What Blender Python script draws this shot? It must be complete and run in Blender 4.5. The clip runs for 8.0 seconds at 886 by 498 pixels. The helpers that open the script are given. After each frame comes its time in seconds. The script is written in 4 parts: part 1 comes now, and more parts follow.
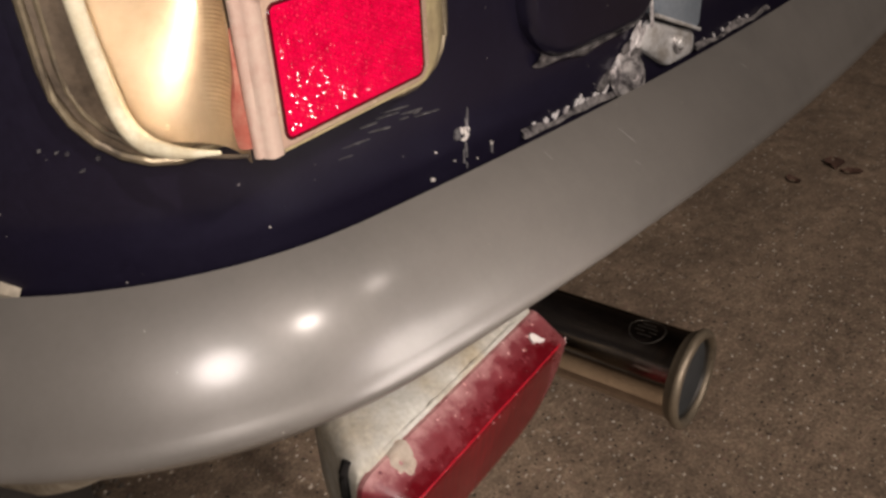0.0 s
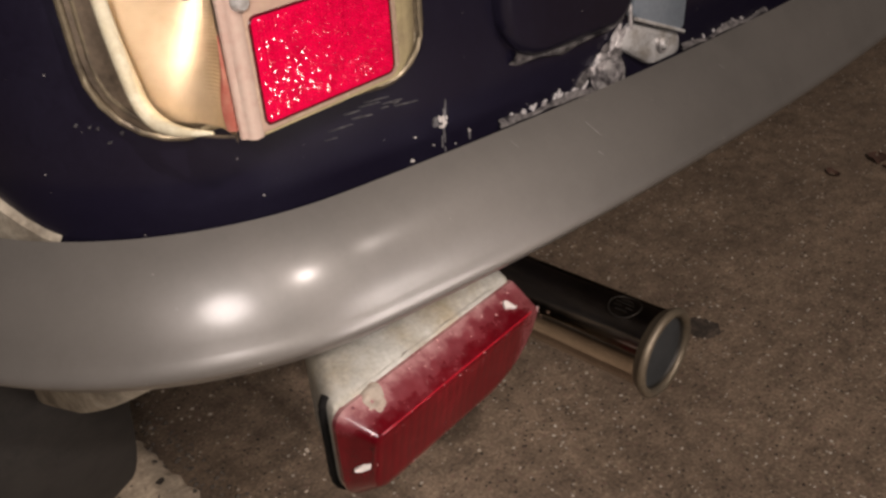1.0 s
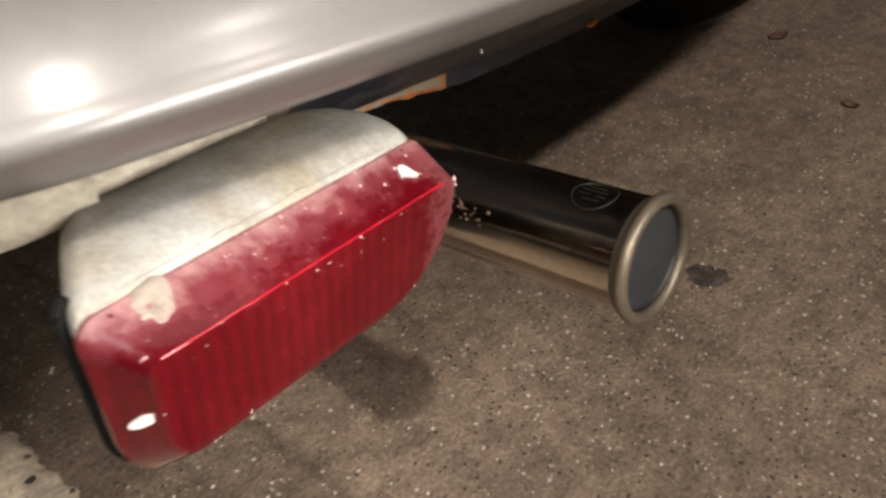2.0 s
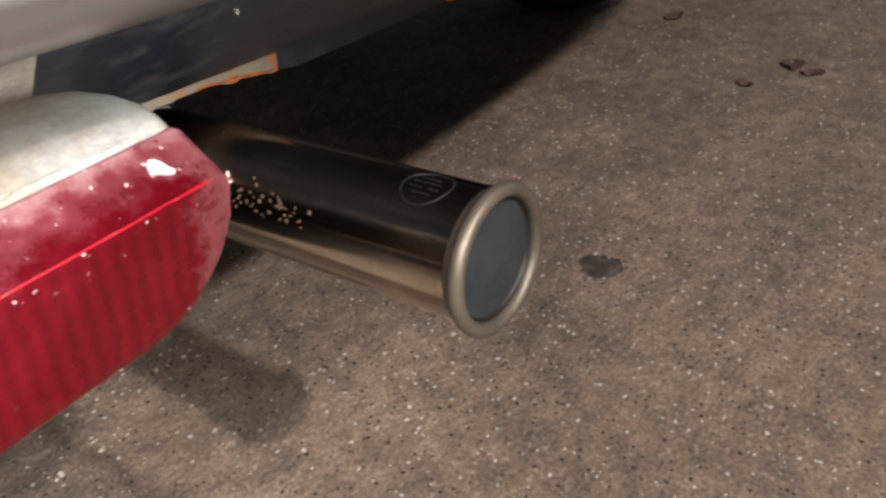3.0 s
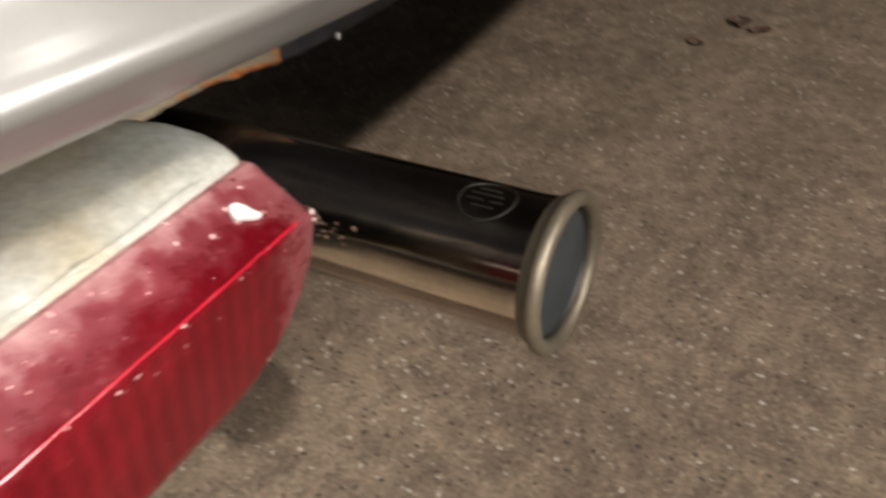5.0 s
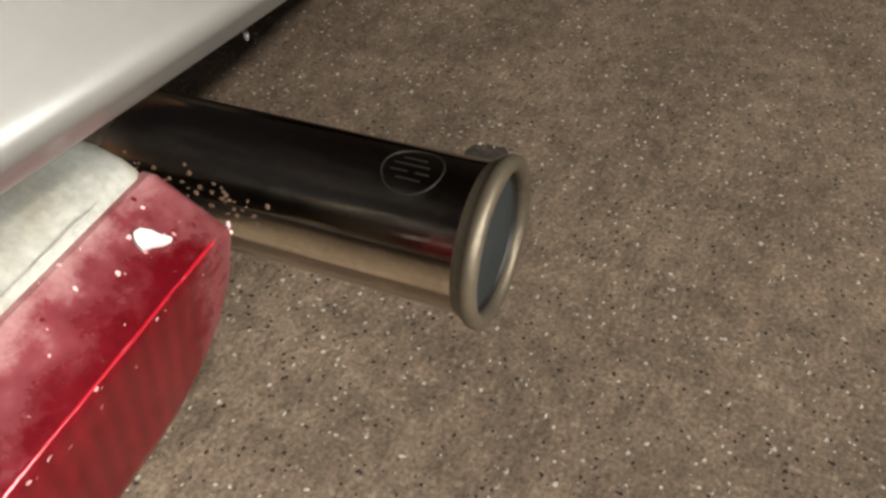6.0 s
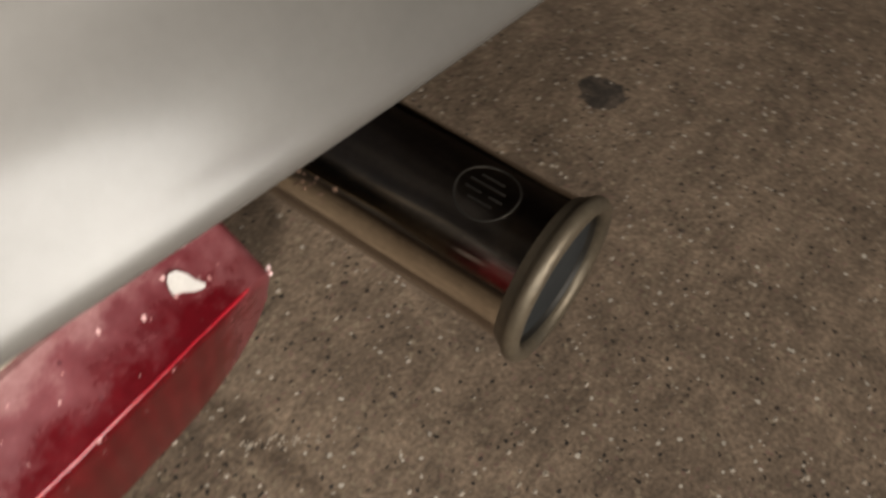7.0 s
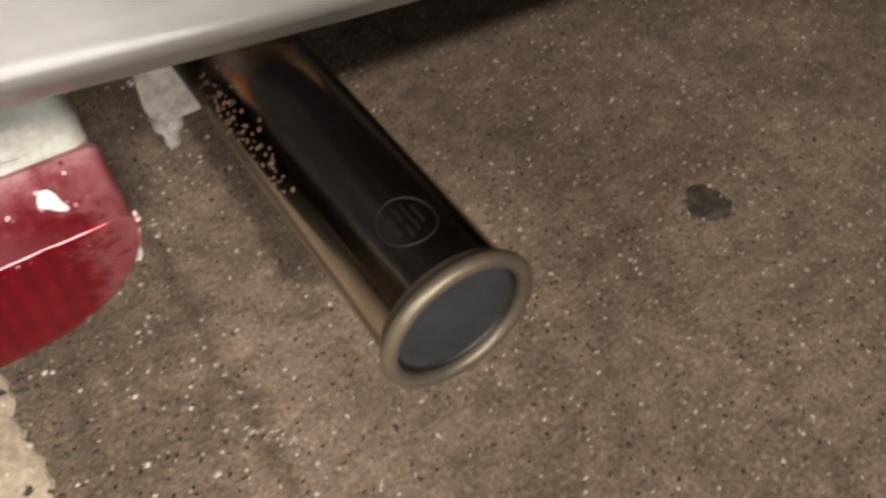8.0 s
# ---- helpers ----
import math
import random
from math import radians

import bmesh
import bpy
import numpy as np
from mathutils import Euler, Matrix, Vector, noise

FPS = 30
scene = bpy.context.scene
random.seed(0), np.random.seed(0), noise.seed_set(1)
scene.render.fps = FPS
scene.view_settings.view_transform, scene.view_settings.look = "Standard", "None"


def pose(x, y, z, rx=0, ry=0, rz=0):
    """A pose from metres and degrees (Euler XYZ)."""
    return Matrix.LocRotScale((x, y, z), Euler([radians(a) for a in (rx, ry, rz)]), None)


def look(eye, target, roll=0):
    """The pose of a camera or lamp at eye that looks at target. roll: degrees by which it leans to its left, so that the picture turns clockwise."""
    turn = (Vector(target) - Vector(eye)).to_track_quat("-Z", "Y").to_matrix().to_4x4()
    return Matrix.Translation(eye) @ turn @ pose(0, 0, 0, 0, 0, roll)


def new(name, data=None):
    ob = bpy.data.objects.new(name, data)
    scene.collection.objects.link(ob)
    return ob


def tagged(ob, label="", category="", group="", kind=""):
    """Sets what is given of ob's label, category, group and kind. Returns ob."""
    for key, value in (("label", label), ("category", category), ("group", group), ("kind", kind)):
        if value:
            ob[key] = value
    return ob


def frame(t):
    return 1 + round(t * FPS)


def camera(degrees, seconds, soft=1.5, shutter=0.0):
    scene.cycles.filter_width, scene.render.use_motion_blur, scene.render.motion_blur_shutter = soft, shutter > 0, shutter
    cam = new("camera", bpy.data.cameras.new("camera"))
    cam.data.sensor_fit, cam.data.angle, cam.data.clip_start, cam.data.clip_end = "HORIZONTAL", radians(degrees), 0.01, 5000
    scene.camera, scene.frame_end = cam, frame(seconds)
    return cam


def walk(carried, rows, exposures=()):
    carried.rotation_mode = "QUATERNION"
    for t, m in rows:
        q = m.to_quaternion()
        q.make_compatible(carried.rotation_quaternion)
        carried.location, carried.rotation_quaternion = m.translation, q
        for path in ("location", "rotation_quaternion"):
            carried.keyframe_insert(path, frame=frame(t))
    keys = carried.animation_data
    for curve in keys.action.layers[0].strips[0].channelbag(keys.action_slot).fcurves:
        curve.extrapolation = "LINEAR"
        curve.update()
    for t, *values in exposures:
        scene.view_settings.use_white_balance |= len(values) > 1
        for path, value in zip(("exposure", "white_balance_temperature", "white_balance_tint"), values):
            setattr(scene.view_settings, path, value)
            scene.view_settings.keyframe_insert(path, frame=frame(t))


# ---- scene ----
cam = camera(56.9, 8.0, soft=2.8, shutter=0.4)
PATH = [
    (0, (0.048, 0.042, 0.681), (1.384, 1.094, -0.371), -3.2),
    (0.5, (0.043, -0.004, 0.704), (1.278, 1.113, -0.403), -3.0),
    (1, (0.038, -0.031, 0.71), (1.247, 1.127, -0.385), -3.3),
    (1.5, (0.075, -0.043, 0.642), (1.291, 1.113, -0.447), -3.4),
    (1.8, (0.127, -0.015, 0.577), (1.336, 1.147, -0.512), -4.7),
    (2, (0.16, 0.012, 0.544), (1.371, 1.175, -0.542), -5.3),
    (2.2, (0.189, 0.022, 0.526), (1.41, 1.168, -0.567), -5.2),
    (3.3, (0.237, 0.008, 0.507), (1.573, 1.0, -0.604), -4.9),
    (3.5, (0.225, 0.012, 0.506), (1.556, 1.029, -0.586), -6.3),
    (4, (0.206, 0.047, 0.516), (1.515, 1.14, -0.529), -8.5),
    (4.5, (0.211, 0.054, 0.52), (1.515, 1.148, -0.529), -8.4),
    (5, (0.233, 0.082, 0.521), (1.591, 0.897, -0.7), -2.8),
    (5.2, (0.255, 0.1, 0.532), (1.611, 0.742, -0.79), 1.4),
    (6.3, (0.268, 0.115, 0.532), (1.565, 0.643, -0.896), -1.0),
    (6.5, (0.282, 0.127, 0.543), (1.555, 0.663, -0.902), -0.9),
    (6.8, (0.313, 0.133, 0.555), (1.402, 0.682, -1.031), 2.7),
    (7, (0.317, 0.125, 0.563), (1.285, 0.711, -1.086), 5.8),
    (7.2, (0.317, 0.109, 0.568), (1.183, 0.789, -1.102), 5.8),
    (7.5, (0.333, 0.081, 0.574), (1.087, 0.881, -1.097), 5.7),
    (8, (0.371, 0.034, 0.573), (1.124, 1.035, -0.986), 3.3),
]
walk(cam, [(t, look(eye, target, roll)) for t, eye, target, roll in PATH],
     [(0.0, 0.45, 6800, 17), (0.5, 0.35, 6750, 18), (1.0, 0.35, 6750, 18), (1.2, 0.3, 6650, 15), (1.5, 0.75, 6450, 15), (1.9, 1.2, 6400, 11), (3.5, 1.58, 5750, 12),
      (4.0, 1.6, 6050, 10), (4.5, 1.5, 6250, 8), (5.2, 1.35, 6200, 7), (6.5, 1.32, 6250, 4), (7.0, 0.58, 6450, 8), (7.5, 0.85, 6700, 7), (8.0, 1.22, 6380, 9)])


# ---- light: a dim night, two lamps high behind the car, two still fills for torchlight carried close to it ----
world = bpy.data.worlds.new("night")
scene.world = world
world.use_nodes = True
world.node_tree.nodes["Background"].inputs[0].default_value = (1.0, 0.90, 0.80, 1)
world.node_tree.nodes["Background"].inputs[1].default_value = 0.054


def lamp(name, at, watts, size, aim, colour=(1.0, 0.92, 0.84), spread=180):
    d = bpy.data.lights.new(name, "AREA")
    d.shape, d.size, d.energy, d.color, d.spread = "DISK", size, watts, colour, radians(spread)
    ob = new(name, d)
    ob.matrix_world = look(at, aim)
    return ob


lamp("street_lamp", (0.06, -1.69, 2.20), 24.5, 0.09, (0.45, 0.25, 0.30))
lamp("street_lamp", (1.00, -1.69, 2.20), 5.5, 0.09, (0.45, 0.25, 0.30))
# Added fill: two fixed lamps stand in for a single moving hand light.
lamp("torch_fill", (-0.03, -0.06, 0.765), 1.75, 0.12, (0.27, 0.24, 0.50), (1.0, 0.95, 0.90))
lamp("torch_fill", (0.31, -0.090, 0.475), 0.44, 0.22, (0.28, 0.23, 0.305), (1.0, 0.95, 0.90), 82)


# ---- materials ----
def mat(name, colour, rough=0.5, metal=0.0, other=None, scale=40.0, amount=(0.45, 0.65), fine=400.0, bump=0.0, bump_scale=None,
        coat=0.0, rough2=None, trans=0.0, ior=1.45, fine_mix=0.25, detail=6.0):
    """Base colour broken by a second colour in patches and by fine grain, with bump and uneven gloss."""
    m = bpy.data.materials.new(name)
    m.use_nodes = True
    t = m.node_tree
    b = t.nodes["Principled BSDF"]
    n, l = t.nodes.new, t.links.new
    co = n("ShaderNodeTexCoord")
    big = n("ShaderNodeTexNoise")
    big.inputs["Scale"].default_value, big.inputs["Detail"].default_value, big.inputs["Roughness"].default_value = scale, detail, 0.65
    l(co.outputs["Object"], big.inputs["Vector"])
    rmp = n("ShaderNodeMapRange")
    rmp.inputs[1].default_value, rmp.inputs[2].default_value = amount
    l(big.outputs[0], rmp.inputs[0])
    mix = n("ShaderNodeMix")
    mix.data_type = "RGBA"
    l(rmp.outputs[0], mix.inputs[0])
    mix.inputs[6].default_value = (*colour, 1)
    mix.inputs[7].default_value = (*(other or [c * 0.7 for c in colour]), 1)
    small = n("ShaderNodeTexNoise")
    small.inputs["Scale"].default_value, small.inputs["Detail"].default_value = fine, 4
    l(co.outputs["Object"], small.inputs["Vector"])
    grain = n("ShaderNodeMix")
    grain.data_type, grain.blend_type = "RGBA", "OVERLAY"
    grain.inputs[0].default_value = fine_mix
    l(mix.outputs[2], grain.inputs[6])
    l(small.outputs[0], grain.inputs[7])
    l(grain.outputs[2], b.inputs["Base Color"])
    rr = n("ShaderNodeMapRange")
    rr.inputs[3].default_value, rr.inputs[4].default_value = rough, rough if rough2 is None else rough2
    l(rmp.outputs[0], rr.inputs[0])
    l(rr.outputs[0], b.inputs["Roughness"])
    b.inputs["Metallic"].default_value, b.inputs["Coat Weight"].default_value = metal, coat
    b.inputs["Coat Roughness"].default_value = 0.08
    b.inputs["Transmission Weight"].default_value, b.inputs["IOR"].default_value = trans, ior
    if bump:
        bn = n("ShaderNodeTexNoise")
        bn.inputs["Scale"].default_value, bn.inputs["Detail"].default_value = bump_scale or fine, 3
        l(co.outputs["Object"], bn.inputs["Vector"])
        bp = n("ShaderNodeBump")
        bp.inputs["Strength"].default_value, bp.inputs["Distance"].default_value = 1.0, bump
        l(bn.outputs[0], bp.inputs["Height"])
        l(bp.outputs[0], b.inputs["Normal"])
    return m


def specks(m, colour, scale, size, seed=0.0, box=None, rough=None, metal=None, keep=0.45, wobble=0.5):
    """Lays small spots of another colour on a material, over all of it or within a box (low, high) of the object's space."""
    t = m.node_tree
    b = t.nodes["Principled BSDF"]
    n, l = t.nodes.new, t.links.new
    co = n("ShaderNodeTexCoord")
    mp = n("ShaderNodeMapping")
    mp.inputs["Location"].default_value = (seed, seed * 0.7, -seed)
    l(co.outputs["Object"], mp.inputs[0])
    v = n("ShaderNodeTexVoronoi")
    v.inputs["Scale"].default_value = scale
    l(mp.outputs[0], v.inputs["Vector"])
    wob = n("ShaderNodeTexNoise")
    wob.inputs["Scale"].default_value, wob.inputs["Detail"].default_value = scale * (2.2 if wobble < 0.6 else 1.5), 3
    l(co.outputs["Object"], wob.inputs["Vector"])
    add = n("ShaderNodeMath")
    add.operation = "MULTIPLY_ADD"
    add.inputs[1].default_value = wobble
    l(wob.outputs[0], add.inputs[0])
    l(v.outputs["Distance"], add.inputs[2])
    cut = n("ShaderNodeMapRange")
    cut.inputs[1].default_value, cut.inputs[2].default_value = size + wobble * 0.5, size + wobble * 0.5 - 0.06
    l(add.outputs[0], cut.inputs[0])
    sep = n("ShaderNodeSeparateColor")
    l(v.outputs["Color"], sep.inputs[0])
    some = n("ShaderNodeMath")
    some.operation = "GREATER_THAN"
    some.inputs[1].default_value = 1 - keep
    l(sep.outputs[0], some.inputs[0])
    fac = n("ShaderNodeMath")
    fac.operation = "MULTIPLY"
    l(cut.outputs[0], fac.inputs[0])
    l(some.outputs[0], fac.inputs[1])
    out = fac.outputs[0]
    if box:
        xyz = n("ShaderNodeSeparateXYZ")
        l(co.outputs["Object"], xyz.inputs[0])
        for axis in range(3):
            for side, value in ((0, box[0][axis]), (1, box[1][axis])):
                if value is None:
                    continue
                edge = n("ShaderNodeMapRange")
                soft = 0.012 if side == 0 else -0.012
                edge.inputs[1].default_value, edge.inputs[2].default_value = value - soft, value + soft
                l(xyz.outputs[axis], edge.inputs[0])
                k = n("ShaderNodeMath")
                k.operation = "MULTIPLY"
                l(out, k.inputs[0])
                l(edge.outputs[0], k.inputs[1])
                out = k.outputs[0]
    was = b.inputs["Base Color"].links[0].from_socket
    mix = n("ShaderNodeMix")
    mix.data_type = "RGBA"
    l(out, mix.inputs[0])
    l(was, mix.inputs[6])
    mix.inputs[7].default_value = (*colour, 1)
    l(mix.outputs[2], b.inputs["Base Color"])
    for name, value in (("Roughness", rough), ("Metallic", metal)):
        if value is not None:
            k = n("ShaderNodeMix")
            l(out, k.inputs[0])
            if b.inputs[name].links:
                l(b.inputs[name].links[0].from_socket, k.inputs[2])
            else:
                k.inputs[2].default_value = b.inputs[name].default_value
            k.inputs[3].default_value = value
            l(k.outputs[0], b.inputs[name])
    return m


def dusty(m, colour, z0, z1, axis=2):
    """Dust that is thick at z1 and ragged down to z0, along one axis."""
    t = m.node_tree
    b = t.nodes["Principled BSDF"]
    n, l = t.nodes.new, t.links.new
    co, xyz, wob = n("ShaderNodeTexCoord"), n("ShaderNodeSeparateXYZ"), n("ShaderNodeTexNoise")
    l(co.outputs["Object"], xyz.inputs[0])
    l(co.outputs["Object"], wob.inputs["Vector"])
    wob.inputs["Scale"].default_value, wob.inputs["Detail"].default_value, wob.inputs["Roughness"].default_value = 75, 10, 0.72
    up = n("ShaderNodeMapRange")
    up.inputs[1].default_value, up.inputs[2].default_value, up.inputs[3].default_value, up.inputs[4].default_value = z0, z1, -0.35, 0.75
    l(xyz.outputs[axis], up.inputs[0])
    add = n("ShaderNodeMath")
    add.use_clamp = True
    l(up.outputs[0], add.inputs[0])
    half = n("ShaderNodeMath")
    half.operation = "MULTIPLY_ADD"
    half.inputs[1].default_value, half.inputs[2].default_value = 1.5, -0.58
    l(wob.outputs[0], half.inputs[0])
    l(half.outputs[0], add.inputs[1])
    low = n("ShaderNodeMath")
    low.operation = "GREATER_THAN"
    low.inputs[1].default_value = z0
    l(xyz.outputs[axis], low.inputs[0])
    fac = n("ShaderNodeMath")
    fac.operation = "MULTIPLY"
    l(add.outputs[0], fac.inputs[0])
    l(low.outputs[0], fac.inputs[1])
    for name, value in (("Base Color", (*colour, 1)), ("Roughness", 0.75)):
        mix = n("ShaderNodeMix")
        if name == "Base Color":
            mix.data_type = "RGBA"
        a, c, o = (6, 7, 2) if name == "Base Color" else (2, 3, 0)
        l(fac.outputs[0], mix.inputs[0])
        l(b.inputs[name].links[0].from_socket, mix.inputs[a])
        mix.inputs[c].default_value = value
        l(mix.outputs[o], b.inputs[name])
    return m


def flute_stripes(m, pitch):
    """Stripes for a lens's upright fluting: its light and shade put into the colour, no relief."""
    t = m.node_tree
    b = t.nodes["Principled BSDF"]
    n, l = t.nodes.new, t.links.new
    co, wave, mul, shade = n("ShaderNodeTexCoord"), n("ShaderNodeTexWave"), n("ShaderNodeMix"), n("ShaderNodeMapRange")
    wave.bands_direction = "X"
    wave.inputs["Scale"].default_value, wave.inputs["Distortion"].default_value = 0.314 / pitch, 1.4
    wave.inputs["Detail Scale"].default_value = 2.0
    l(co.outputs["Object"], wave.inputs["Vector"])
    shade.inputs[3].default_value, shade.inputs[4].default_value = 0.84, 1.08
    xyz, front, half = n("ShaderNodeSeparateXYZ"), n("ShaderNodeMapRange"), n("ShaderNodeMix")
    l(co.outputs["Object"], xyz.inputs[0])
    front.inputs[1].default_value, front.inputs[2].default_value = 0.3795, 0.3775
    l(xyz.outputs[2], front.inputs[0])
    l(front.outputs[0], half.inputs[0])
    half.inputs[2].default_value = 0.5
    l(wave.outputs["Fac"], half.inputs[3])
    l(half.outputs[0], shade.inputs[0])
    mul.data_type, mul.blend_type = "RGBA", "MULTIPLY"
    mul.inputs[0].default_value = 1.0
    l(b.inputs["Base Color"].links[0].from_socket, mul.inputs[6])
    l(shade.outputs[0], mul.inputs[7])
    l(mul.outputs[2], b.inputs["Base Color"])
    return m


def mottled(m, scale, low, high):
    """Broad darker and lighter blotches over a material."""
    t = m.node_tree
    b = t.nodes["Principled BSDF"]
    co, wob, rng, mix = t.nodes.new("ShaderNodeTexCoord"), t.nodes.new("ShaderNodeTexNoise"), t.nodes.new("ShaderNodeMapRange"), t.nodes.new("ShaderNodeMix")
    wob.inputs["Scale"].default_value, wob.inputs["Detail"].default_value, wob.inputs["Roughness"].default_value = scale, 6, 0.7
    rng.inputs[1].default_value, rng.inputs[2].default_value, rng.inputs[3].default_value, rng.inputs[4].default_value = 0.3, 0.7, low, high
    mix.data_type, mix.blend_type = "RGBA", "MULTIPLY"
    mix.inputs[0].default_value = 1.0
    t.links.new(co.outputs["Object"], wob.inputs["Vector"])
    t.links.new(wob.outputs[0], rng.inputs[0])
    t.links.new(b.inputs["Base Color"].links[0].from_socket, mix.inputs[6])
    t.links.new(rng.outputs[0], mix.inputs[7])
    t.links.new(mix.outputs[2], b.inputs["Base Color"])
    return m


def sooty(m, y0, y1):
    """Dull soot and road dirt that thickens along y, also darkened to mute a reflection."""
    t = m.node_tree
    b = t.nodes["Principled BSDF"]
    n, l = t.nodes.new, t.links.new
    co, xyz, wob = n("ShaderNodeTexCoord"), n("ShaderNodeSeparateXYZ"), n("ShaderNodeTexNoise")
    wob.inputs["Scale"].default_value, wob.inputs["Detail"].default_value = 60, 7
    l(co.outputs["Object"], xyz.inputs[0])
    l(co.outputs["Object"], wob.inputs["Vector"])
    rng, add = n("ShaderNodeMapRange"), n("ShaderNodeMath")
    rng.inputs[1].default_value, rng.inputs[2].default_value, rng.inputs[3].default_value, rng.inputs[4].default_value = y0, y1, -0.75, 0.9
    add.use_clamp = True
    l(xyz.outputs[1], rng.inputs[0])
    l(rng.outputs[0], add.inputs[0])
    l(wob.outputs[0], add.inputs[1])
    for name, value, a, c, o in (("Base Color", (0.035, 0.027, 0.021, 1), 6, 7, 2), ("Roughness", 0.42, 2, 3, 0)):
        mix = n("ShaderNodeMix")
        mix.data_type = "RGBA" if name == "Base Color" else "FLOAT"
        l(add.outputs[0], mix.inputs[0])
        if b.inputs[name].links:
            l(b.inputs[name].links[0].from_socket, mix.inputs[a])
        else:
            mix.inputs[a].default_value = b.inputs[name].default_value
        mix.inputs[c].default_value = value
        l(mix.outputs[o], b.inputs[name])
    return m


def darker_band(m, colour, lo, hi, ragged):
    """A darker band between two lines along y, with ragged fading edges."""
    t = m.node_tree
    b = t.nodes["Principled BSDF"]
    n, l = t.nodes.new, t.links.new
    co, xyz, wob = n("ShaderNodeTexCoord"), n("ShaderNodeSeparateXYZ"), n("ShaderNodeTexNoise")
    l(co.outputs["Object"], xyz.inputs[0])
    l(co.outputs["Object"], wob.inputs["Vector"])
    wob.inputs["Scale"].default_value, wob.inputs["Detail"].default_value, wob.inputs["Roughness"].default_value = 16, 8, 0.7
    sh = n("ShaderNodeMath")
    sh.operation = "MULTIPLY_ADD"
    sh.inputs[1].default_value = ragged
    l(wob.outputs[0], sh.inputs[0])
    l(xyz.outputs[0], sh.inputs[2])
    up, down, fac = n("ShaderNodeMapRange"), n("ShaderNodeMapRange"), n("ShaderNodeMath")
    up.inputs[1].default_value, up.inputs[2].default_value = lo[0] + ragged / 2, lo[1] + ragged / 2
    down.inputs[1].default_value, down.inputs[2].default_value = hi[1] + ragged / 2, hi[0] + ragged / 2
    l(sh.outputs[0], up.inputs[0])
    l(sh.outputs[0], down.inputs[0])
    fac.operation = "MULTIPLY"
    l(up.outputs[0], fac.inputs[0])
    l(down.outputs[0], fac.inputs[1])
    mix = n("ShaderNodeMix")
    mix.data_type, mix.blend_type = "RGBA", "MULTIPLY"
    l(fac.outputs[0], mix.inputs[0])
    l(b.inputs["Base Color"].links[0].from_socket, mix.inputs[6])
    mix.inputs[7].default_value = (*colour, 1)
    l(mix.outputs[2], b.inputs["Base Color"])
    return m


M_BUMPER = specks(mat("bumper_paint", (0.112, 0.103, 0.092), 0.40, metal=0.18, other=(0.092, 0.085, 0.076), scale=9, coat=0.32, rough2=0.46, fine_mix=0.06),
                  (0.34, 0.32, 0.29), 170, 0.04, seed=3.1, keep=0.12)
M_BUMPER.node_tree.nodes["Principled BSDF"].inputs["Coat Roughness"].default_value = 0.19
M_SCUFF = mat("pale_scuff", (0.135, 0.126, 0.114), 0.55, other=(0.112, 0.104, 0.094), scale=300, fine_mix=0.2)
M_NAVY = specks(mat("navy_paint", (0.0078, 0.0062, 0.0140), 0.31, other=(0.0090, 0.0076, 0.0165), scale=18, coat=0.12, rough2=0.36, fine_mix=0.3),
                (0.28, 0.26, 0.25), 190, 0.06, seed=1.3, keep=0.25)
M_NAVY.node_tree.nodes["Principled BSDF"].inputs["Specular IOR Level"].default_value = 0.45
M_VALANCE = specks(mat("valance_paint", (0.019, 0.0225, 0.033), 0.36, other=(0.07, 0.068, 0.068), scale=38, rough2=0.8, bump=0.0004, bump_scale=120, amount=(0.50, 0.78), fine_mix=0.4),
                   (0.30, 0.28, 0.25), 110, 0.07, seed=2.0, keep=0.25)
M_LIP = mat("rusty_lip", (0.30, 0.25, 0.175), 0.8, other=(0.46, 0.18, 0.045), scale=55, amount=(0.46, 0.58), bump=0.0005, bump_scale=220)
M_RUST = mat("orange_rust", (0.55, 0.17, 0.03), 0.85, other=(0.30, 0.08, 0.02), scale=150, bump=0.0004)
M_CREAM = mat("dirty_primer", (0.37, 0.325, 0.25), 0.8, other=(0.14, 0.11, 0.075), scale=34, amount=(0.46, 0.72), bump=0.0004, bump_scale=150)
mottled(M_CREAM, 42, 0.5, 1.3)
M_GRIME = mat("grimy_panel", (0.075, 0.068, 0.060), 0.7, other=(0.16, 0.135, 0.10), scale=45, amount=(0.45, 0.7), bump=0.0003, bump_scale=120)
M_FOGBODY = mat("fog_housing", (0.25, 0.243, 0.215), 0.65, other=(0.19, 0.16, 0.11), scale=20, amount=(0.42, 0.68), rough2=0.85, fine_mix=0.3, bump=0.0003, bump_scale=130)
mottled(M_FOGBODY, 70, 0.78, 1.25)
M_FOGRED = dusty(flute_stripes(mat("fog_red", (0.050, 0.0010, 0.0026), 0.14, other=(0.080, 0.0026, 0.005), scale=26, amount=(0.45, 0.75), coat=0.12, rough2=0.24, bump=0.00025, bump_scale=70), 0.0070),
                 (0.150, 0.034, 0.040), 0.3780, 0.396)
# Paler dust by the joint, lightened partly for glancing light on the bevel.
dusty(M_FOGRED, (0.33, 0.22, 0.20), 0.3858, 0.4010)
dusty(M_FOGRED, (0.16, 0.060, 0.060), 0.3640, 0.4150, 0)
specks(M_FOGRED, (0.42, 0.25, 0.23), 150, 0.05, seed=5.0, rough=0.6, keep=0.09, wobble=1.5, box=((None, None, 0.380), (None, None, None)))
specks(M_FOGRED, (0.55, 0.34, 0.32), 300, 0.06, seed=1.0, rough=0.6, keep=0.30, wobble=1.4, box=((None, None, 0.379), (None, None, None)))
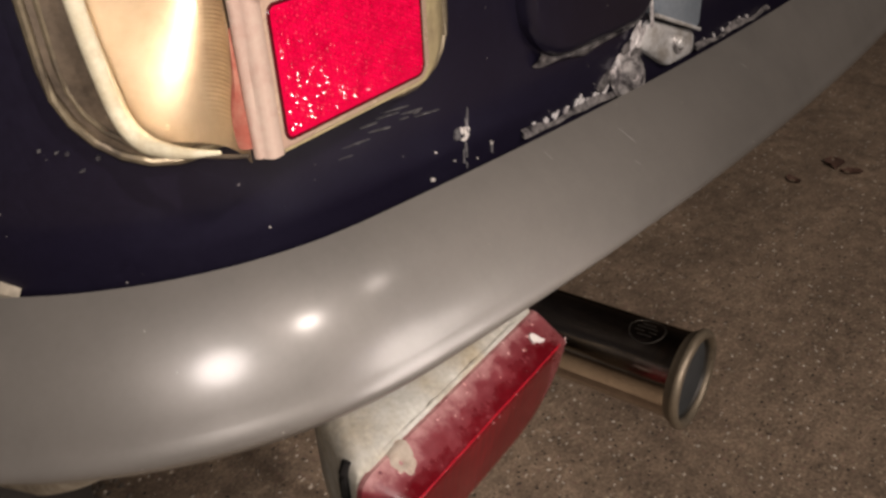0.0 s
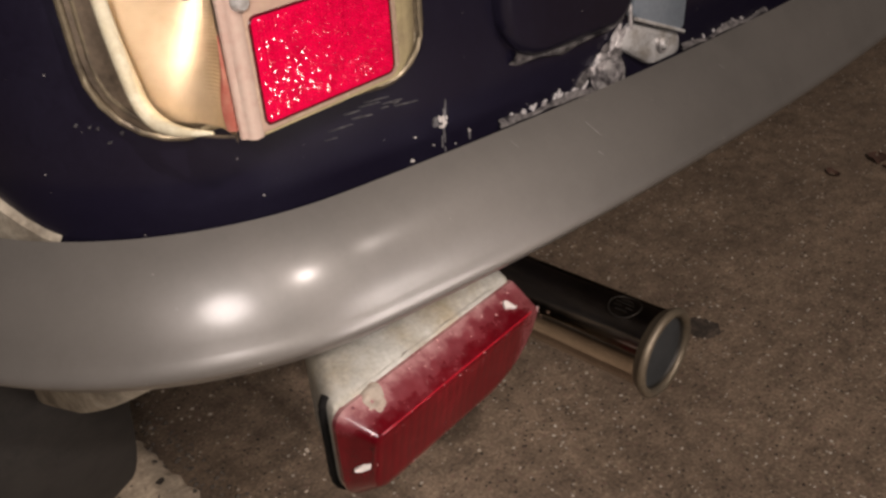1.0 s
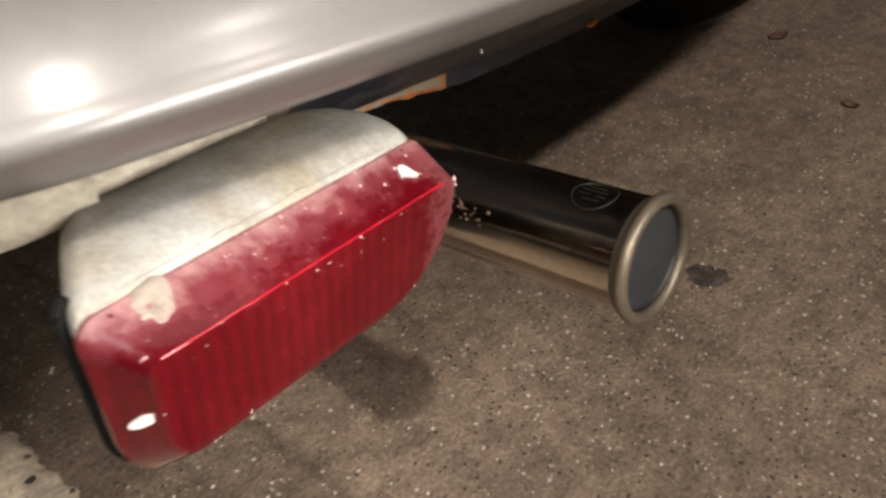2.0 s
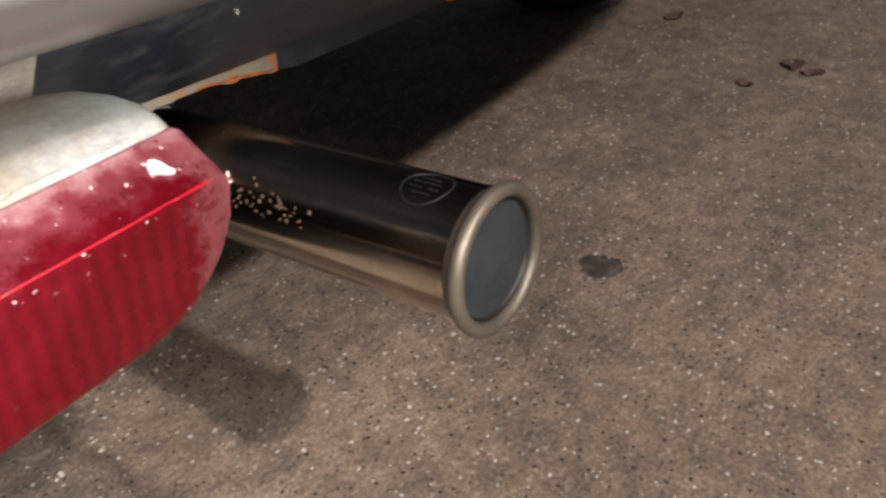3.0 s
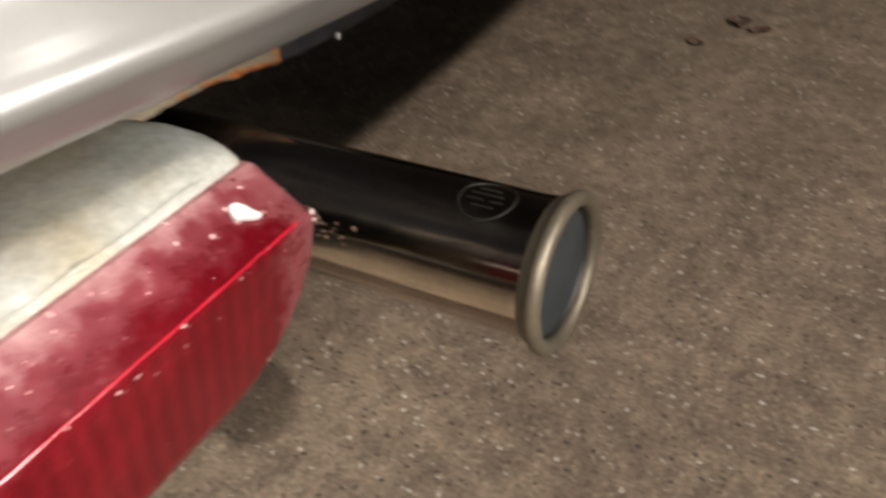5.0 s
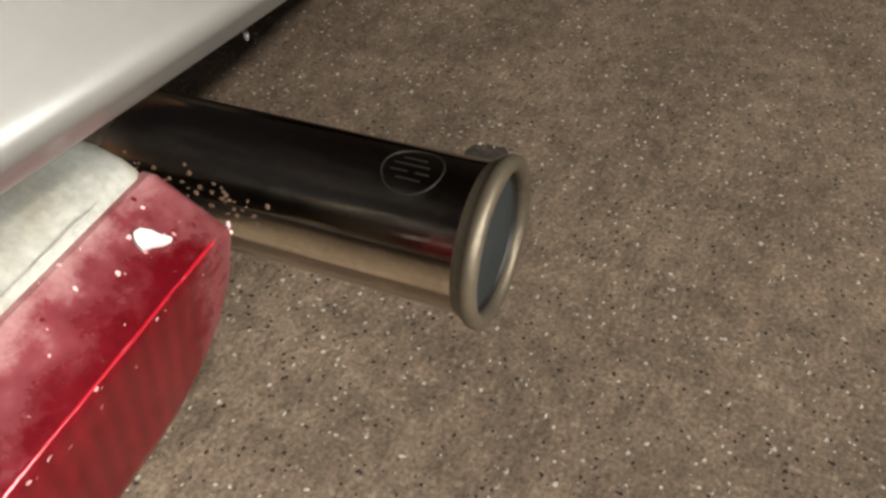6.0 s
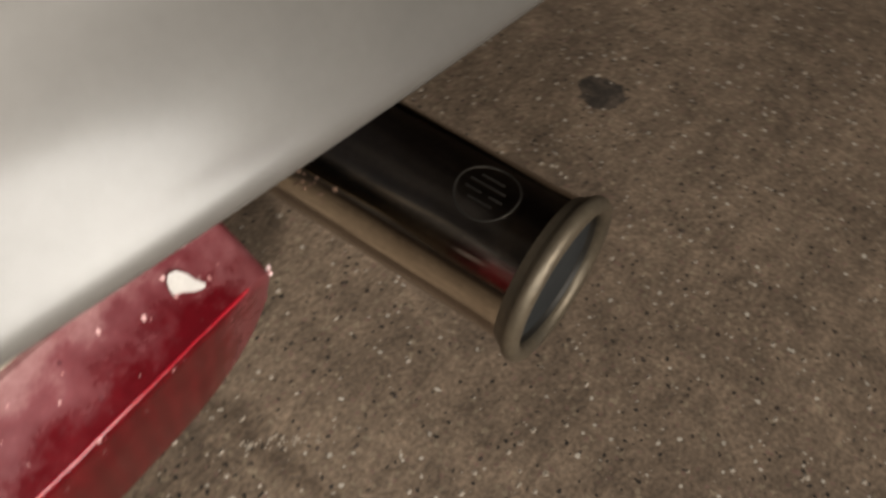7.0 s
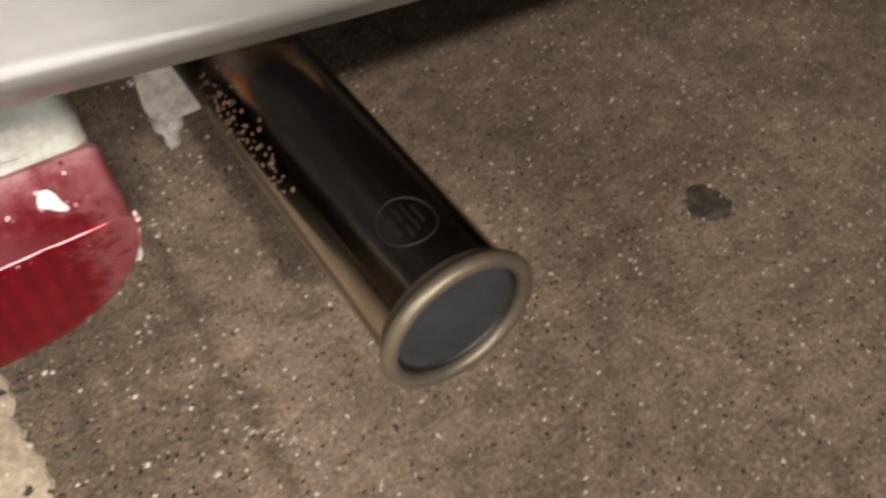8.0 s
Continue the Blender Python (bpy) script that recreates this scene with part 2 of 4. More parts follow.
specks(M_FOGRED, (0.40, 0.20, 0.19), 230, 0.07, seed=2.6, rough=0.6, keep=0.28, wobble=1.0, box=((None, None, 0.379), (None, None, None)))
specks(M_FOGRED, (0.05, 0.003, 0.006), 150, 0.14, seed=8.0, rough=0.3, keep=0.18)
M_FOGRED.node_tree.nodes["Principled BSDF"].inputs["Specular IOR Level"].default_value = 0.35
# A brighter red painted along the ridge as its highlight, with worn patches.
M_RIDGE = mat("bright_ridge", (0.20, 0.004, 0.010), 0.22, other=(0.30, 0.05, 0.055), scale=90, amount=(0.58, 0.75), coat=0.2)
M_CRACK = mat("cracked_edge", (0.52, 0.38, 0.36), 0.25, other=(0.20, 0.03, 0.035), scale=150, amount=(0.46, 0.56), coat=0.3)
M_CHROME = mat("exhaust_chrome", (0.42, 0.36, 0.30), 0.11, metal=1.0, other=(0.25, 0.20, 0.16), scale=22, amount=(0.45, 0.8), rough2=0.18, bump=0.00002, bump_scale=150)
for node in M_CHROME.node_tree.nodes[:]:
    if node.type == "BSDF_PRINCIPLED":
        turn = M_CHROME.node_tree.nodes.new("ShaderNodeTangent")
        turn.direction_type, turn.axis = "RADIAL", "Y"
        M_CHROME.node_tree.links.new(turn.outputs[0], node.inputs["Tangent"])
        node.inputs["Anisotropic"].default_value, node.inputs["Anisotropic Rotation"].default_value = 0.96, 0.25
sooty(M_CHROME, 0.145, 0.21)
M_FLECK = mat("rust_fleck", (0.125, 0.072, 0.045), 0.9, other=(0.060, 0.032, 0.020), scale=260)
M_FLANGE = mat("tarnished_flange", (0.135, 0.108, 0.074), 0.46, metal=0.6, other=(0.10, 0.083, 0.060), scale=45, rough2=0.5, bump=0.0001, bump_scale=200)
M_PLUG = mat("sooty_grey", (0.026, 0.027, 0.027), 0.85, other=(0.019, 0.020, 0.020), scale=60)
M_PLUG.node_tree.nodes["Principled BSDF"].inputs["Specular IOR Level"].default_value = 0.15
M_ENGRAVED = mat("engraved_metal", (0.026, 0.023, 0.019), 0.5, metal=0.5)
M_STEEL = mat("zinc_steel", (0.62, 0.61, 0.59), 0.36, metal=0.4, other=(0.36, 0.33, 0.29), scale=70, bump=0.0002)
M_ZINC = mat("galvanised", (0.58, 0.57, 0.55), 0.28, metal=0.55, other=(0.30, 0.28, 0.25), scale=90, amount=(0.40, 0.65), rough2=0.45, bump=0.0002)
M_STRAP = mat("blue_grey_steel", (0.25, 0.29, 0.33), 0.42, metal=0.3, other=(0.20, 0.24, 0.28), scale=50, bump=0.0001)
M_WORN = mat("worn_paint_edge", (0.44, 0.41, 0.395), 0.32, metal=0.6, other=(0.028, 0.025, 0.031), scale=110, amount=(0.38, 0.64), bump=0.0003, bump_scale=110)
M_BARE = mat("bare_metal", (0.82, 0.79, 0.77), 0.42, metal=0.35, other=(0.30, 0.27, 0.27), scale=160, amount=(0.48, 0.66))
M_RUBBER = mat("black_rubber", (0.004, 0.0038, 0.0035), 0.85, other=(0.007, 0.006, 0.0055), scale=60, bump=0.0002)
M_RUBBER.node_tree.nodes["Principled BSDF"].inputs["Specular IOR Level"].default_value = 0.1
M_TYRE = mat("tyre", (0.020, 0.017, 0.014), 0.85, bump=0.0004, bump_scale=90)
M_UNDER = mat("underseal", (0.012, 0.011, 0.010), 0.9, other=(0.02, 0.018, 0.015), scale=20, bump=0.001, bump_scale=60)
M_BEAD = mat("cream_seal", (0.62, 0.57, 0.42), 0.45, other=(0.52, 0.45, 0.30), scale=60, bump=0.0001)
M_RIM = mat("lamp_rim", (0.24, 0.19, 0.14), 0.30, metal=0.65, other=(0.075, 0.058, 0.043), scale=55, amount=(0.38, 0.68), rough2=0.5, bump=0.0004, bump_scale=70)
M_RIMBEAD = mat("rim_metal", (0.30, 0.25, 0.17), 0.34, metal=0.7, other=(0.14, 0.115, 0.085), scale=60, rough2=0.45)
M_BOWL = mat("lamp_bowl", (0.60, 0.475, 0.33), 0.38, metal=0.72, other=(0.44, 0.335, 0.225), scale=30, amount=(0.42, 0.72), rough2=0.45, fine_mix=0.05)
M_LENS = mat("clear_lens", (1.0, 0.93, 0.80), 0.05, trans=1.0, ior=1.12, other=(0.97, 0.88, 0.72), scale=20, rough2=0.09, fine_mix=0.05)
M_PINK = mat("pink_lens", (0.50, 0.34, 0.26), 0.15, trans=0.1, other=(0.50, 0.37, 0.26), scale=45, rough2=0.35, fine_mix=0.15)
M_GLASSY = mat("glassy_pink", (0.66, 0.50, 0.41), 0.12, trans=0.25, other=(0.58, 0.38, 0.31), scale=60, rough2=0.2, coat=0.2, fine_mix=0.1, bump=0.0002, bump_scale=60)
M_FRAME = mat("olive_frame", (0.40, 0.33, 0.18), 0.3, other=(0.30, 0.235, 0.14), scale=55, amount=(0.4, 0.7), rough2=0.5, coat=0.3, fine_mix=0.2, bump=0.0002, bump_scale=150)
M_DIVIDER = mat("faded_red", (0.36, 0.105, 0.075), 0.25, other=(0.44, 0.20, 0.14), scale=80)
M_REFLECT = mat("red_reflector", (0.66, 0.002, 0.048), 0.12, other=(0.50, 0.001, 0.034), scale=90)
M_DARKRED = mat("dark_red", (0.07, 0.002, 0.006), 0.3)
M_FAINT = mat("faint_paint", (0.20, 0.19, 0.19), 0.5, other=(0.08, 0.075, 0.08), scale=300)
M_SMEAR = mat("grey_smear", (0.11, 0.105, 0.105), 0.40, other=(0.025, 0.022, 0.027), scale=240, amount=(0.40, 0.62))
M_BOLT = mat("worn_bolt", (0.56, 0.53, 0.51), 0.32, metal=0.5, other=(0.09, 0.082, 0.085), scale=110, amount=(0.38, 0.62), bump=0.0003, bump_scale=140)
M_CHIP = mat("white_chip", (0.54, 0.50, 0.46), 0.5, fine_mix=0.1)
M_MUD = mat("dried_mud", (0.21, 0.175, 0.14), 0.95, other=(0.15, 0.105, 0.082), scale=90, bump=0.0008, bump_scale=200)
M_LEAF = mat("dead_leaf", (0.085, 0.042, 0.029), 0.8, other=(0.12, 0.068, 0.047), scale=200, bump=0.0005)


def asphalt():
    m = mat("asphalt", (0.228, 0.164, 0.112), 0.75, other=(0.138, 0.098, 0.067), scale=9.0, amount=(0.35, 0.68), fine=260, fine_mix=0.9, bump=0.0022, bump_scale=130, rough2=0.85)
    specks(m, (0.026, 0.020, 0.015), 150, 0.22, seed=0.4, keep=0.34, wobble=1.2)
    specks(m, (0.26, 0.20, 0.135), 120, 0.24, seed=2.2, keep=0.6, wobble=1.1)
    specks(m, (0.19, 0.12, 0.09), 140, 0.24, seed=7.7, wobble=1.0)
    specks(m, (0.52, 0.46, 0.38), 105, 0.15, seed=4.4, rough=0.35, wobble=0.9)
    mottled(m, 38, 0.62, 1.38)
    mottled(m, 3.5, 0.85, 1.15)
    darker_band(m, (0.62, 0.60, 0.57), (0.25, 0.28), (0.33, 0.46), 0.14)
    darker_band(m, (0.72, 0.70, 0.68), (0.420, 0.430), (0.433, 0.443), 0.060)
    return m


M_ASPHALT = asphalt()
M_CONCRETE = specks(specks(mat("kerb_concrete", (0.42, 0.335, 0.24), 0.85, other=(0.30, 0.235, 0.17), scale=18, amount=(0.4, 0.7), fine=180, fine_mix=0.5, bump=0.0025, bump_scale=90),
                           (0.050, 0.039, 0.029), 62, 0.24, seed=1.0, keep=0.75, wobble=1.0), (0.55, 0.47, 0.37), 70, 0.15, seed=6.0)
mottled(M_CONCRETE, 34, 0.68, 1.28)
M_STAIN = mat("oil_stain", (0.046, 0.036, 0.028), 0.9, other=(0.100, 0.075, 0.056), scale=60, amount=(0.45, 0.6), fine=260, fine_mix=0.6, bump=0.0012, bump_scale=190)
M_GRIT_PALE = mat("pale_grit", (0.46, 0.39, 0.31), 0.45, other=(0.24, 0.18, 0.13), scale=300)
M_GRIT_DARK = mat("dark_grit", (0.050, 0.036, 0.027), 0.7, other=(0.09, 0.06, 0.045), scale=300)
M_SOIL = mat("gutter_dirt", (0.085, 0.068, 0.052), 0.95, other=(0.05, 0.04, 0.032), scale=60, bump=0.002, bump_scale=150)


# ---- mesh helpers ----
def mesh_of(name, bm, material, smooth=True, angle=40):
    me = bpy.data.meshes.new(name)
    bmesh.ops.recalc_face_normals(bm, faces=bm.faces)
    if smooth:
        lim = radians(angle)
        for e in bm.edges:
            e.smooth = len(e.link_faces) == 2 and e.calc_face_angle(0) < lim
        for f in bm.faces:
            f.smooth = True
    bm.to_mesh(me)
    bm.free()
    me.materials.append(material)
    return me


def part(name, bm, material, parent, label="", smooth=True, angle=40):
    ob = new(name, mesh_of(name, bm, material, smooth, angle))
    ob.parent = parent
    if label:
        tagged(ob, label)
    return ob


def loft(rings, closed=True, caps=(True, True), bm=None):
    """Faces between rings of equal length; closed: the rings close on themselves."""
    bm = bm or bmesh.new()
    vs = [[bm.verts.new(p) for p in r] for r in rings]
    k = len(rings[0])
    for a, b in zip(vs, vs[1:]):
        for i in range(k if closed else k - 1):
            j = (i + 1) % k
            bm.faces.new((a[i], a[j], b[j], b[i]))
    if closed:
        for cap, ring in zip(caps, (vs[0], vs[-1])):
            if cap:
                bm.faces.new(ring)
    return bm


def rounded(x0, x1, z0, z1, radii, steps=7):
    """A rounded rectangle as (x, z) points; radii: low left, low right, high right, high left."""
    out = []
    for (cx, cz, sx, sz, a0), r in zip(((x0, z0, 1, 1, 180), (x1, z0, -1, 1, 270), (x1, z1, -1, -1, 0), (x0, z1, 1, -1, 90)), radii):
        for i in range(steps):
            a = radians(a0 + 90 * i / (steps - 1))
            out.append((cx + sx * r + r * math.cos(a), cz + sz * r + r * math.sin(a)))
    return out


def tube(points, r, sides=10, closed=False):
    pts = [Vector(p) for p in points]
    rings = []
    up = Vector((0.13, 0.21, 0.97)).normalized()
    for i, p in enumerate(pts):
        a = pts[i - 1] if i or closed else p
        b = pts[(i + 1) % len(pts)] if i < len(pts) - 1 or closed else p
        d = (b - a).normalized()
        u = (up - d * up.dot(d)).normalized()
        v = d.cross(u)
        rr = r[i] if isinstance(r, (list, tuple)) else r
        rings.append([p + u * rr * math.cos(k * 2 * math.pi / sides) + v * rr * math.sin(k * 2 * math.pi / sides) for k in range(sides)])
    if closed:
        rings.append(rings[0])
        bm = loft(rings, caps=(False, False))
        bmesh.ops.remove_doubles(bm, verts=bm.verts, dist=1e-6)
        return bm
    return loft(rings)


def revolve(profile, centre, axis, sides=48, caps=(True, True)):
    """profile: (radius, along) pairs turned about the axis through centre."""
    axis = Vector(axis).normalized()
    u = axis.orthogonal().normalized()
    v = axis.cross(u)
    rings = []
    for r, s in profile:
        rings.append([Vector(centre) + axis * s + (u * math.cos(k * 2 * math.pi / sides) + v * math.sin(k * 2 * math.pi / sides)) * max(r, 1e-5) for k in range(sides)])
    return loft(rings, caps=caps)


# ---- the car's plan: the line of its rear bumper, s = x along the rear, then round the corner ----
MID, X1, R1 = 0.93, 0.2645, 0.1694


def rear(x):
    return 0.209 + 0.0321 * (abs(x - MID) / 0.53) ** 2.33


def line(s):
    """Point and inward normal of the bumper's line at s."""
    if s > MID:
        p, n = line(2 * MID - s)
        return Vector((2 * MID - p.x, p.y)), Vector((-n.x, n.y))
    if s >= X1:
        e = 1e-3
        slope = (rear(s + e) - rear(s - e)) / (2 * e)
        return Vector((s, rear(s))), Vector((-slope, 1)).normalized()
    p, n = line(X1)
    centre = p + n * R1
    a = (X1 - s) / R1
    full = math.pi / 2 - math.atan2(n.x, n.y)
    b = min(a, full)
    q = Matrix.Rotation(-b, 2) @ n
    out = centre - q * R1
    if a > full:
        out = out + Vector((0, (a - full) * R1))
    return out, q


def drop(x):
    return -0.003 * math.tanh((x - 0.4) / 0.5)


def on(s, z, d):
    """A place at s along the rear, height z and depth d behind the bumper's line."""
    p, n = line(s)
    q = p + n * d
    return Vector((q.x, q.y, z + drop(q.x)))


def fixed(s, z, d):
    """The same with the height taken as it is, on the body's skin."""
    p, n = line(s)
    q = p + n * (d - 0.005)
    return Vector((q.x, q.y, z))


def stations(a, b, step):
    k = max(2, round((b - a) / step) + 1)
    return [a + (b - a) * i / (k - 1) for i in range(k)]


def sheet(ss, profile, thick=0.0):
    """A panel along the rear through a profile of (d, z) pairs."""
    bm = bmesh.new()
    rows = [[bm.verts.new(on(s, z, d)) for d, z in profile] for s in ss]
    for a, b in zip(rows, rows[1:]):
        for i in range(len(profile) - 1):
            bm.faces.new((a[i], a[i + 1], b[i + 1], b[i]))
    if thick:
        bmesh.ops.recalc_face_normals(bm, faces=bm.faces)
        bmesh.ops.solidify(bm, geom=bm.faces[:], thickness=thick)
    return bm


def plate(outline, d0, d1, inset=0.0, put=fixed):
    """A raised piece on the rear: an outline of (s, z) points from depth d0 out to d1, bevelled by inset."""
    cs = sum(p[0] for p in outline) / len(outline)
    cz = sum(p[1] for p in outline) / len(outline)

    def shrink(k):
        w = max(abs(p[0] - cs) for p in outline)
        h = max(abs(p[1] - cz) for p in outline)
        return [(cs + (s - cs) * (1 - k / w), cz + (z - cz) * (1 - k / h)) for s, z in outline]

    rings = [[put(s, z, d0) for s, z in outline], [put(s, z, d1 + inset * 0.8) for s, z in outline],
             [put(s, z, d1 + inset * 0.25) for s, z in shrink(inset * 0.4)], [put(s, z, d1) for s, z in shrink(inset)]]
    return loft(rings)


# ---- ground ----
def ground():
    bm = bmesh.new()
    bmesh.ops.create_grid(bm, x_segments=2, y_segments=2, size=200)
    ob = new("ground", mesh_of("ground", bm, M_ASPHALT, False))
    return tagged(ob, "brown-grey worn asphalt with exposed pale and dark aggregate", "ground", kind="structure")


def gutter():
    """Pale concrete strip beside the asphalt with a crumbled edge."""
    ys = [-40, -20, -10, -5, -2.5] + [i * 0.006 - 1.2 for i in range(560)] + [3, 5, 10, 20, 40]
    top = []
    for y in ys:
        e = 0.286 + 0.010 * noise.noise((y * 14, 0, 3)) + 0.006 * noise.noise((y * 60, 1, 3)) + 0.003 * noise.noise((y * 170, 2, 3))
        top.append([(-1.2, y, 0.0), (-1.2, y, 0.006), (e - 0.012, y, 0.006 + 0.001 * noise.noise((y * 90, 5, 0))), (e - 0.003, y, 0.004), (e, y, 0.0002)])
    ob = new("pavement", mesh_of("pavement", loft(top, closed=False), M_CONCRETE))
    return tagged(ob, "pale pitted concrete strip with a crumbled edge", "pavement", kind="structure")


def grit(name, count, material, area, size, seed, label):
    rnd = random.Random(seed)
    verts, faces = [], []
    for _ in range(count):
        x, y = rnd.uniform(area[0], area[1]), rnd.uniform(area[2], area[3])
        r = size[0] + (size[1] - size[0]) * rnd.random() ** 3
        turn, f = rnd.uniform(0, 6.28), rnd.uniform(0.5, 1.0)
        k = len(verts)
        for i in range(5):
            a = turn + i * 1.2566 + rnd.uniform(-0.3, 0.3)
            verts.append((x + r * math.cos(a), y + r * f * math.sin(a), 0.0))
        verts.append((x + rnd.uniform(-0.3, 0.3) * r, y + rnd.uniform(-0.3, 0.3) * r, r * rnd.uniform(0.35, 0.8)))
        faces += [(k + i, k + (i + 1) % 5, k + 5) for i in range(5)]
    me = bpy.data.meshes.new(name)
    me.from_pydata(verts, [], faces)
    me.materials.append(material)
    return tagged(new(name, me), label, "gravel", kind="stuff")


ground()
gutter()
grit("pale_grit", 5200, M_GRIT_PALE, (0.30, 1.9, -0.35, 1.0), (0.0005, 0.0034), 4, "tiny pale stone chips set in the asphalt")
grit("dark_grit", 2600, M_GRIT_DARK, (0.30, 1.9, -0.35, 1.0), (0.0006, 0.0028), 5, "tiny dark stone chips set in the asphalt")
grit("gutter_dirt", 900, M_SOIL, (0.28, 0.325, -0.2, 0.9), (0.0010, 0.0050), 6, "dark crumbs of dirt along the concrete edge")


def scrape(x0, y0, x1, y1, seed):
    rnd = random.Random(seed)
    verts, faces = [], []
    for _ in range(44):
        u = rnd.random()
        x, y, r = x0 + (x1 - x0) * u + rnd.gauss(0, 0.003), y0 + (y1 - y0) * u + rnd.gauss(0, 0.003), rnd.uniform(0.0006, 0.0019)
        k = len(verts)
        verts += [(x + r * math.cos(a) * 1.4, y + r * math.sin(a), 0.0) for a in (0.3, 2.2, 4.1)] + [(x, y, r * 0.5)]
        faces += [(k, k + 1, k + 3), (k + 1, k + 2, k + 3), (k + 2, k, k + 3)]
    me = bpy.data.meshes.new("scrape")
    me.from_pydata(verts, [], faces)
    me.materials.append(M_GRIT_PALE)
    return tagged(new("scrape", me), "pale chalky scrape across the asphalt", "scrape", kind="stuff")


scrape(0.77, 0.36, 0.86, 0.265, 11)
scrape(0.425, 0.338, 0.460, 0.300, 12)


def stain(x, y, r, name, label, material, seed, flat=0.0006, stretch=1.0):
    ring = []
    for i in range(40):
        a = i * math.pi / 20
        k = r * (1 + 0.28 * noise.noise((math.cos(a) * 1.6 + seed, math.sin(a) * 1.6, seed)) + 0.26 * noise.noise((math.cos(a) * 5, math.sin(a) * 6 + seed, 0)))
        ring.append((x + k * math.cos(a) * stretch, y + k * math.sin(a), 0.0))
    mid = [(x + (px - x) * 0.8, y + (py - y) * 0.8, flat) for px, py, _ in ring]
    ob = new(name, mesh_of(name, loft([ring, mid], caps=(False, True)), material))
    return tagged(ob, label, "stain", kind="structure")


stain(0.893, 0.312, 0.0220, "oil_stain", "small dark oil spot soaked into the asphalt", M_STAIN, 1.0)


def leaf(x, y, size, turn, seed):
    bm = bmesh.new()
    rows = []
    for i in range(9):
        u = i / 8
        w = size * 0.34 * math.sin(math.pi * min(1, u * 0.93 + 0.05)) ** 0.8
        rows.append([(size * (u - 0.5), w * k, 0.0012 + 0.004 * abs(k) ** 2 * (1 + noise.noise((u * 4, k, seed))) + 0.002 * math.sin(u * 5 + seed)) for k in (-1, -0.6, -0.2, 0, 0.2, 0.6, 1)])
    loft(rows, closed=False, bm=bm)
    ob = new("dead_leaf", mesh_of("dead_leaf", bm, M_LEAF))
    ob.matrix_world = pose(x, y, 0.0, 0, 0, turn)
    return tagged(ob, "curled dark brown dead leaf on the asphalt", "leaf", "fallen leaves")


for k, (x, y, size, turn) in enumerate(((1.527, 0.296, 0.050, 20), (1.505, 0.262, 0.036, 100), (1.422, 0.337, 0.030, 60), (1.665, 0.547, 0.045, -10))):
    leaf(x, y, size, turn, k)

# ---- the car ----
car = tagged(new("car"), "old dark navy hatchback with grey bumper and rusty lower edge", "car")
car.location = (0, 0, 0)

SHELL = stations(-0.42, 0.27, 0.012) + stations(0.29, 1.57, 0.02) + stations(1.59, 2 * MID + 0.42, 0.012)
part("body", sheet(SHELL, [(0.030, 0.425), (0.016, 0.445), (0.013, 0.48), (0.014, 0.56), (0.017, 0.66), (0.030, 0.74), (0.048, 0.80), (0.085, 0.845),
                           (0.16, 0.87), (0.34, 0.885)], 0.0), M_NAVY, car, "dark navy paint, speckled and scratched")


def cabin():
    """The closed upper body, roof and sides ahead of the boot."""
    bm = bmesh.new()
    w0, w1, y0, y1 = 0.135, 1.725, 0.60, 3.55
    rings = []
    for z, ins, f, b in ((0.40, 0.0, 0.0, 0.0), (0.80, 0.0, 0.0, 0.0), (0.90, 0.03, 0.05, 0.05), (1.15, 0.12, 0.35, 0.85), (1.36, 0.20, 0.55, 1.25), (1.40, 0.30, 0.70, 1.45)):
        rings.append([(x, y, z + drop(x)) for x, y in rounded(w0 + ins, w1 - ins, y0 + f, y1 - b, (0.12,) * 4)])
    return loft(rings, bm=bm)


part("cabin", cabin(), M_NAVY, car, "dark navy painted upper body")


def floor_pan():
    bm = bmesh.new()
    ring = [(x, y) for x, y in rounded(0.19, 1.67, 0.42, 3.5, (0.1,) * 4)]
    return loft([[(x, y, 0.345 + drop(x)) for x, y in ring], [(x, y, 0.42 + drop(x)) for x, y in ring]], bm=bm)


part("floor_pan", floor_pan(), M_UNDER, car, "black undersealed floor")


def wheel(x, y):
    tyre = part("wheel", revolve([(0.16, -0.07), (0.235, -0.075), (0.268, -0.06), (0.275, -0.035), (0.275, 0.035), (0.268, 0.06), (0.235, 0.075), (0.16, 0.07)], (x, y, 0.274), (1, 0, 0), 64), M_TYRE, car, "black rubber tyre")
    part("rim", revolve([(0.03, -0.05), (0.10, -0.055), (0.158, -0.068), (0.165, -0.05), (0.165, 0.05), (0.158, 0.068), (0.10, 0.04), (0.03, 0.045)], (x, y, 0.274), (1, 0, 0), 40), M_STEEL, tyre)


for x, y in ((0.160, 0.785), (1.658, 0.785), (0.160, 2.9), (1.658, 2.9)):
    wheel(x, y)


